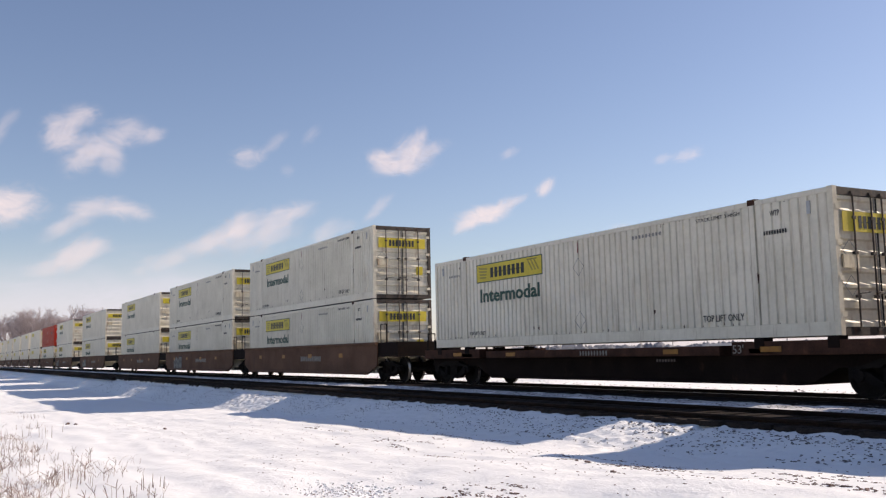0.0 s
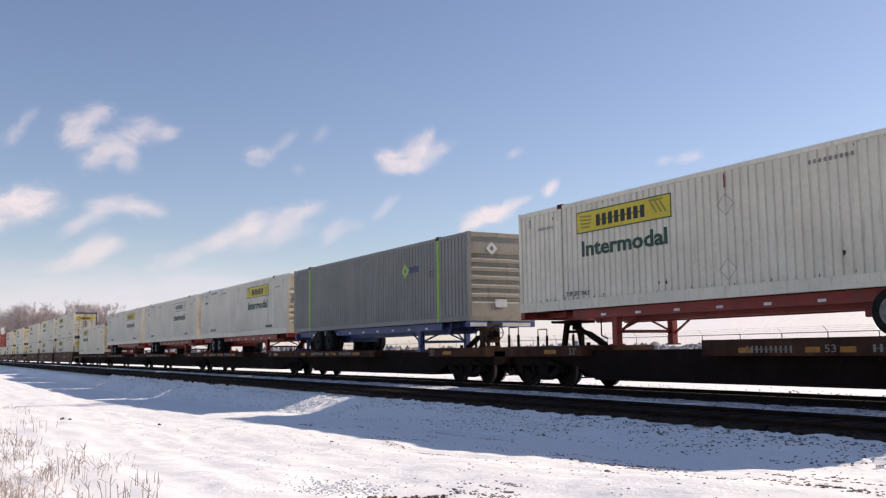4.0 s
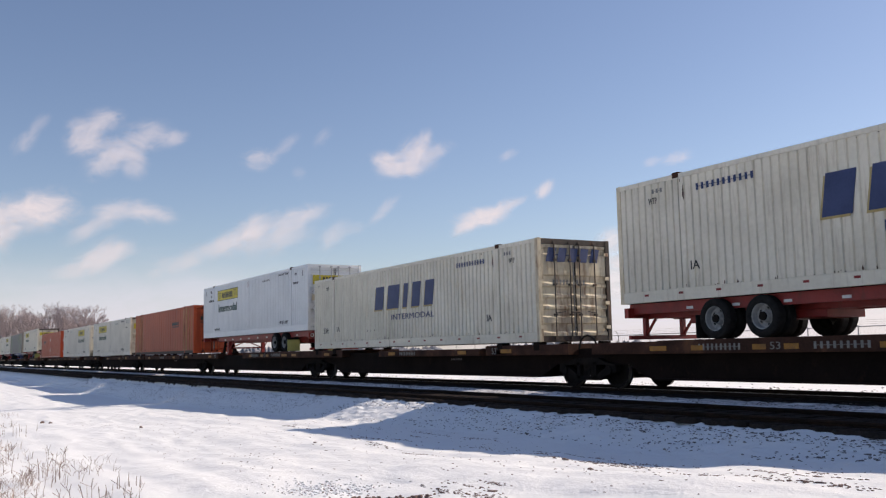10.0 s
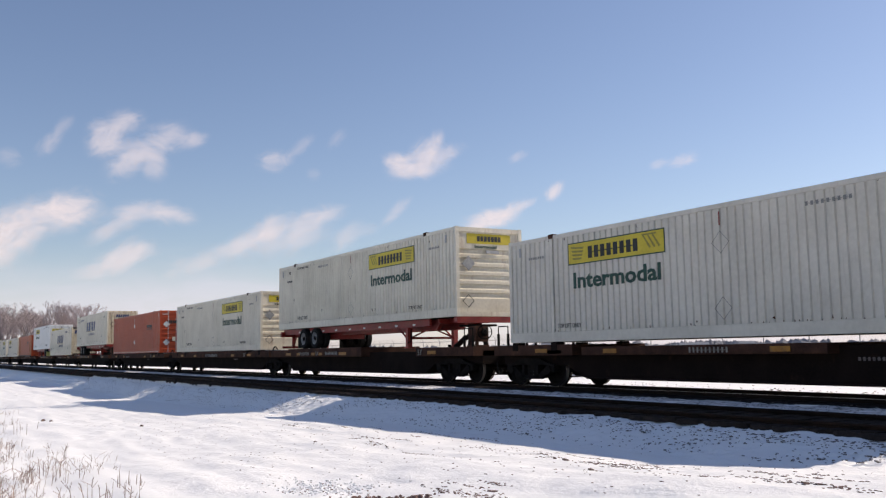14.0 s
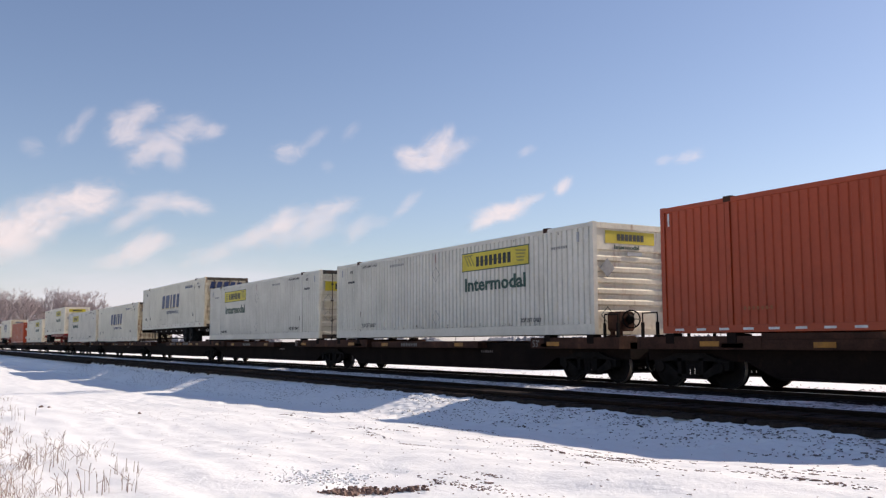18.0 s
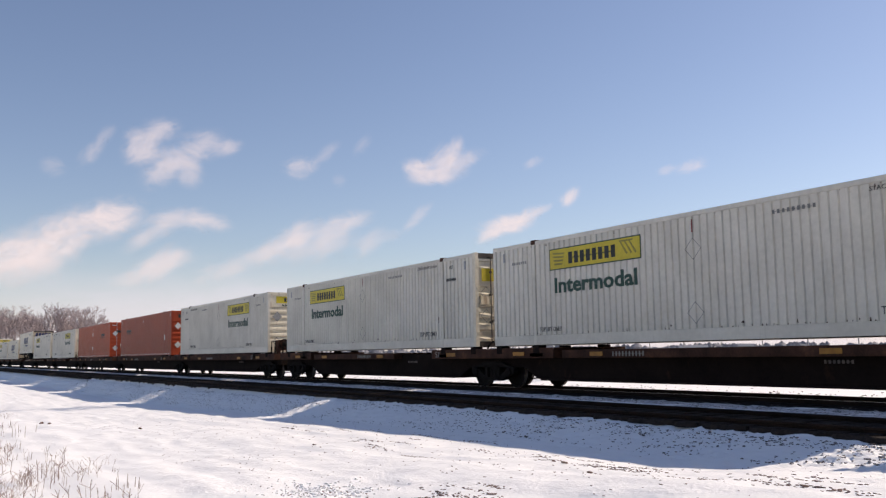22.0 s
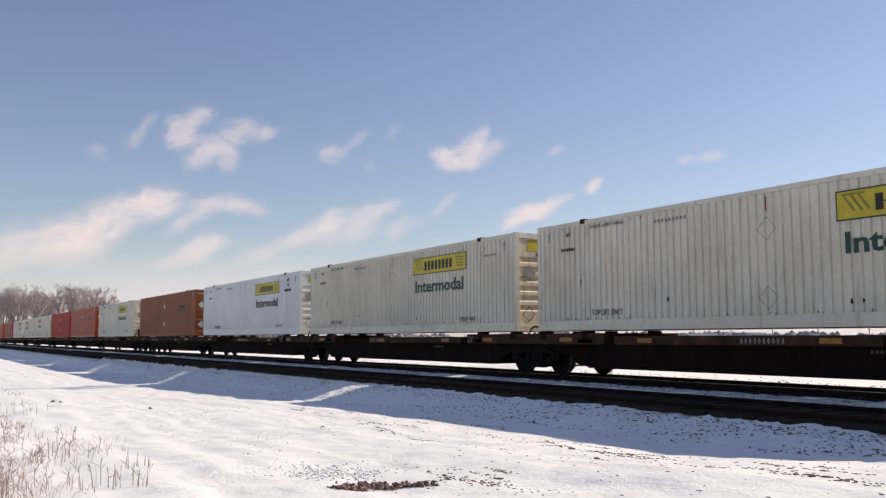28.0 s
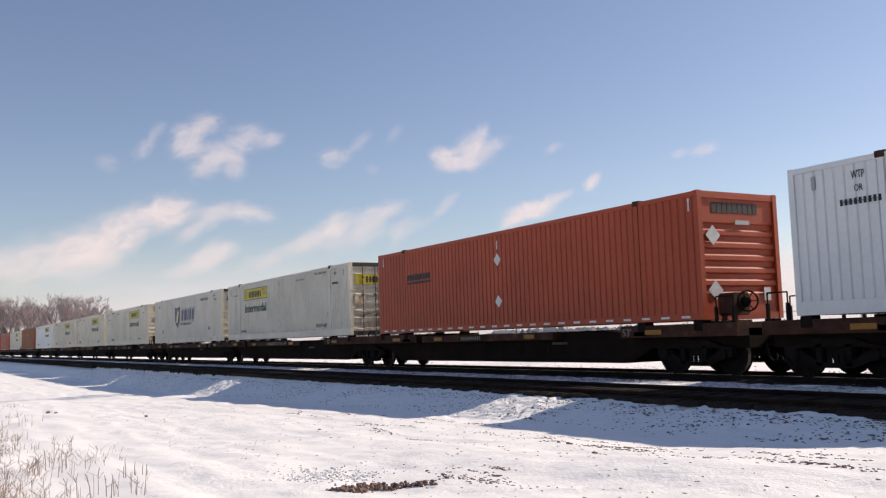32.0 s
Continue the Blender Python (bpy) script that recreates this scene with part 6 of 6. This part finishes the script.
def build_stones():
    rnd = random.Random(21)
    s = Shape()
    # ballast stones, among them dark flecks standing in for shaded pits in the snow
    for i in range(10000):
        x = -4 - 62 * rnd.random() ** 1.5
        u = rnd.random()
        y = 8.95 + 1.4 * (1 - u ** 1.5 * 0.9) if rnd.random() < 0.80 else rnd.uniform(12.6, 14.1)
        if noise.noise((x * 0.5, y * 1.2, 7)) < -0.25 + 0.3 * rnd.random():
            continue
        stone(s, x, y, ground_height(x, y) + (0.006 if y < 11 else 0.035), rnd.uniform(0.007, 0.017) * (1.5 if rnd.random() < 0.12 else 1), rnd, rnd.uniform(1.0, 2.4), 0.7)
    for i in range(1300):
        x, y = rnd.uniform(-70, -2), 18.9 + 6 * rnd.random() ** 2
        stone(s, x, y, ground_height(x, y) + 0.01, rnd.uniform(0.01, 0.028), rnd, rnd.uniform(1.0, 2.2), 0.7)
    tagged(new("slope_gravel", s.mesh("slope_gravel", "stone")), "dark ballast stones and flecks painting pit shade on the snowy shoulder", "gravel", kind="stuff")
    s = Shape()
    # trodden grit in long streaks on the service road
    for j in range(200):
        cx, cy = -3.5 - 19 * rnd.random() ** 1.5, rnd.uniform(3.7, 8.5)
        if noise.noise((cx * 0.25, cy * 0.9, 2)) < 0.0 or (cx < -8.3 and cy < 6.2):
            continue
        le, wi, slant = rnd.uniform(0.15, 0.85), rnd.uniform(0.015, 0.06), rnd.uniform(-0.12, 0.05)
        for i in range(int(6 + 34 * le)):
            q = rnd.gauss(0, le * 0.5)
            x, y = cx + q, cy + slant * q + rnd.gauss(0, wi)
            stone(s, x, y, ground_height(x, y) + 0.003, rnd.uniform(0.004, 0.013) * (2.0 if rnd.random() < 0.06 else 1), rnd, rnd.uniform(1.2, 3.2), 0.6)
    for i in range(900):
        x, y = -3.5 - 24 * rnd.random() ** 1.2, rnd.uniform(3.6, 8.8)
        stone(s, x, y, ground_height(x, y) + 0.003, rnd.uniform(0.004, 0.010), rnd, rnd.uniform(1.2, 3.5), 0.6)
    tagged(new("road_grit", s.mesh("road_grit", "brown_stone")), "brown grit and clods scattered over trodden snow", "gravel", kind="stuff")
    s, w = Shape(), Shape()
    # a low ridge of frozen brown gravel, bent round, with crusted snow behind it
    bend = [(-8.08, 3.52), (-8.15, 3.68), (-8.20, 3.90), (-8.03, 4.12), (-7.68, 4.30)]
    for i in range(260):
        u = rnd.random() * 3.999
        (ax, ay), (bx, by) = bend[int(u)], bend[int(u) + 1]
        f = u - int(u)
        x, y = ax + (bx - ax) * f + rnd.gauss(0, 0.075), ay + (by - ay) * f + rnd.gauss(0, 0.075)
        stone(s, x, y, ground_height(x, y) + 0.03 * rnd.random(), rnd.uniform(0.008, 0.032) * (1.4 if rnd.random() < 0.15 else 1), rnd)
    for i in range(520):
        x, y = -9.3 + rnd.gauss(0, 0.34), 3.95 + rnd.gauss(0, 0.26)
        q = rnd.random()
        stone(w if q < 0.8 else s, x, y, ground_height(x, y) + 0.004, rnd.uniform(0.006, 0.022) * (1 if q < 0.8 else 0.6), rnd, 1.6, 0.6)
    tagged(new("gravel_heap", s.mesh("gravel_heap", "brown_stone")), "low ridge of frozen red-brown gravel on the snow", "gravel", kind="stuff")
    tagged(new("snow_crumbs", w.mesh("snow_crumbs", "snow")), "broken crusts of snow beside the gravel ridge", "snow", kind="stuff")
    for x, y, r in ((-9.2, 7.08, 0.045), (-21.2, 4.6, 0.06), (-28.1, 3.43, 0.10), (-27.4, 3.55, 0.07), (-14.6, 6.0, 0.035), (-8.0, 6.5, 0.035)):
        q = Shape()
        stone(q, 0, 0, 0, r * 0.75, rnd, 1.5, 0.8)
        stone(q, r * 0.5, 0.02, -r * 0.1, r * 0.5, rnd, 1.3, 0.8)
        b = new("rock", q.mesh("rock", "brown_stone"))
        tagged(b, "single dark stone half buried in snow", "stone", "loose stones on the snow")
        b.location = (x, y, ground_height(x, y) + 0.02)


build_stones()


def weed_into(s, x0, y0, z0, rnd, kind):
    """A few broken straws (0), branched stalks (1) or a low tangled tuft (2)."""
    n = {0: 5, 1: 7, 2: 26}[kind]
    for i in range(n):
        h = rnd.uniform(0.07, 0.22) if kind < 2 else rnd.uniform(0.03, 0.13)
        w = 0.16 if kind < 2 else 0.22
        x, y = x0 + rnd.gauss(0, w), y0 + rnd.gauss(0, w)
        lean = 0.06 if kind < 2 else 0.4
        dx, dy = rnd.gauss(0, lean) * h * 2, rnd.gauss(0, lean) * h * 2
        p, q, r = Vector((x, y, z0 - 0.03)), Vector((x + dx * 0.4, y + dy * 0.4, z0 + h * 0.6)), Vector((x + dx, y + dy, z0 + h))
        t = rnd.uniform(0.003, 0.007) if kind < 2 else rnd.uniform(0.0018, 0.0035)
        s.rod(p, q, t, 4, r2=t * 0.8)
        s.rod(q, r, t * 0.8, 4, r2=t * 0.4)
        if kind == 1:
            for b in range(3):
                d = Vector((rnd.gauss(0, 0.06), rnd.gauss(0, 0.06), rnd.uniform(0.03, 0.10)))
                m = q.lerp(r, rnd.random())
                s.rod(m, m + d, t * 0.5, 3)


def build_weeds():
    rnd = random.Random(33)
    s = Shape()
    for i in range(6000):
        a, dist = rnd.uniform(77.5, 92.0), 9.3 + 30 * rnd.random() ** 1.3
        edge = 80.8 if dist < 15.5 else 82.2 + (dist - 15.5) * 0.16
        patch = noise.noise((a * 0.55, dist * 0.35, 3.0)) + 0.35
        keep = 0.42 if a > edge + 2.6 else (0.12 if a > edge else 0.008)
        if dist < 11.8 and a > 77.8:
            keep = max(keep, 0.13)
        if rnd.random() > keep * max(0.0, patch) * 0.46:
            continue
        p = sky_place(a, 0, dist)
        kind = rnd.choice((0, 0, 1, 2, 2)) if a < edge + 2.6 else rnd.choice((0, 1, 2, 2))
        weed_into(s, p.x, p.y, ground_height(p.x, p.y), rnd, kind)
    tagged(new("dry_weeds", s.mesh("dry_weeds", "straw")), "dry straw-coloured weeds standing in the snowy verge", "weeds", kind="stuff")


build_weeds()



def motions():
    """The whole train runs towards -x, everything on it at one pace; the clouds drift slowly across the sky."""
    times = [0, 2, 4, 6, 8, 10, 12, 14, 16, 18, 20, 22, 24, 26, 28, 30, 32]
    for ob, x, y, z, turn in MOVING:
        walk(ob, [(t, pose(x - run(t), y, z, 0, 0, turn)) for t in times])
    for ob, a, e, dist in DRIFTING:
        rate = (1.6 + (a - 52) * 0.088) / 16
        rows = []
        for t in (0, 8, 16, 24, 32):
            p = sky_place(a - rate * t, e - 0.45 / 16 * t, dist)
            rows.append((t, look(p, (0, 0, EYE_Z)) @ pose(0, 0, 0, 0, 180, 0)))
        walk(ob, rows)


motions()
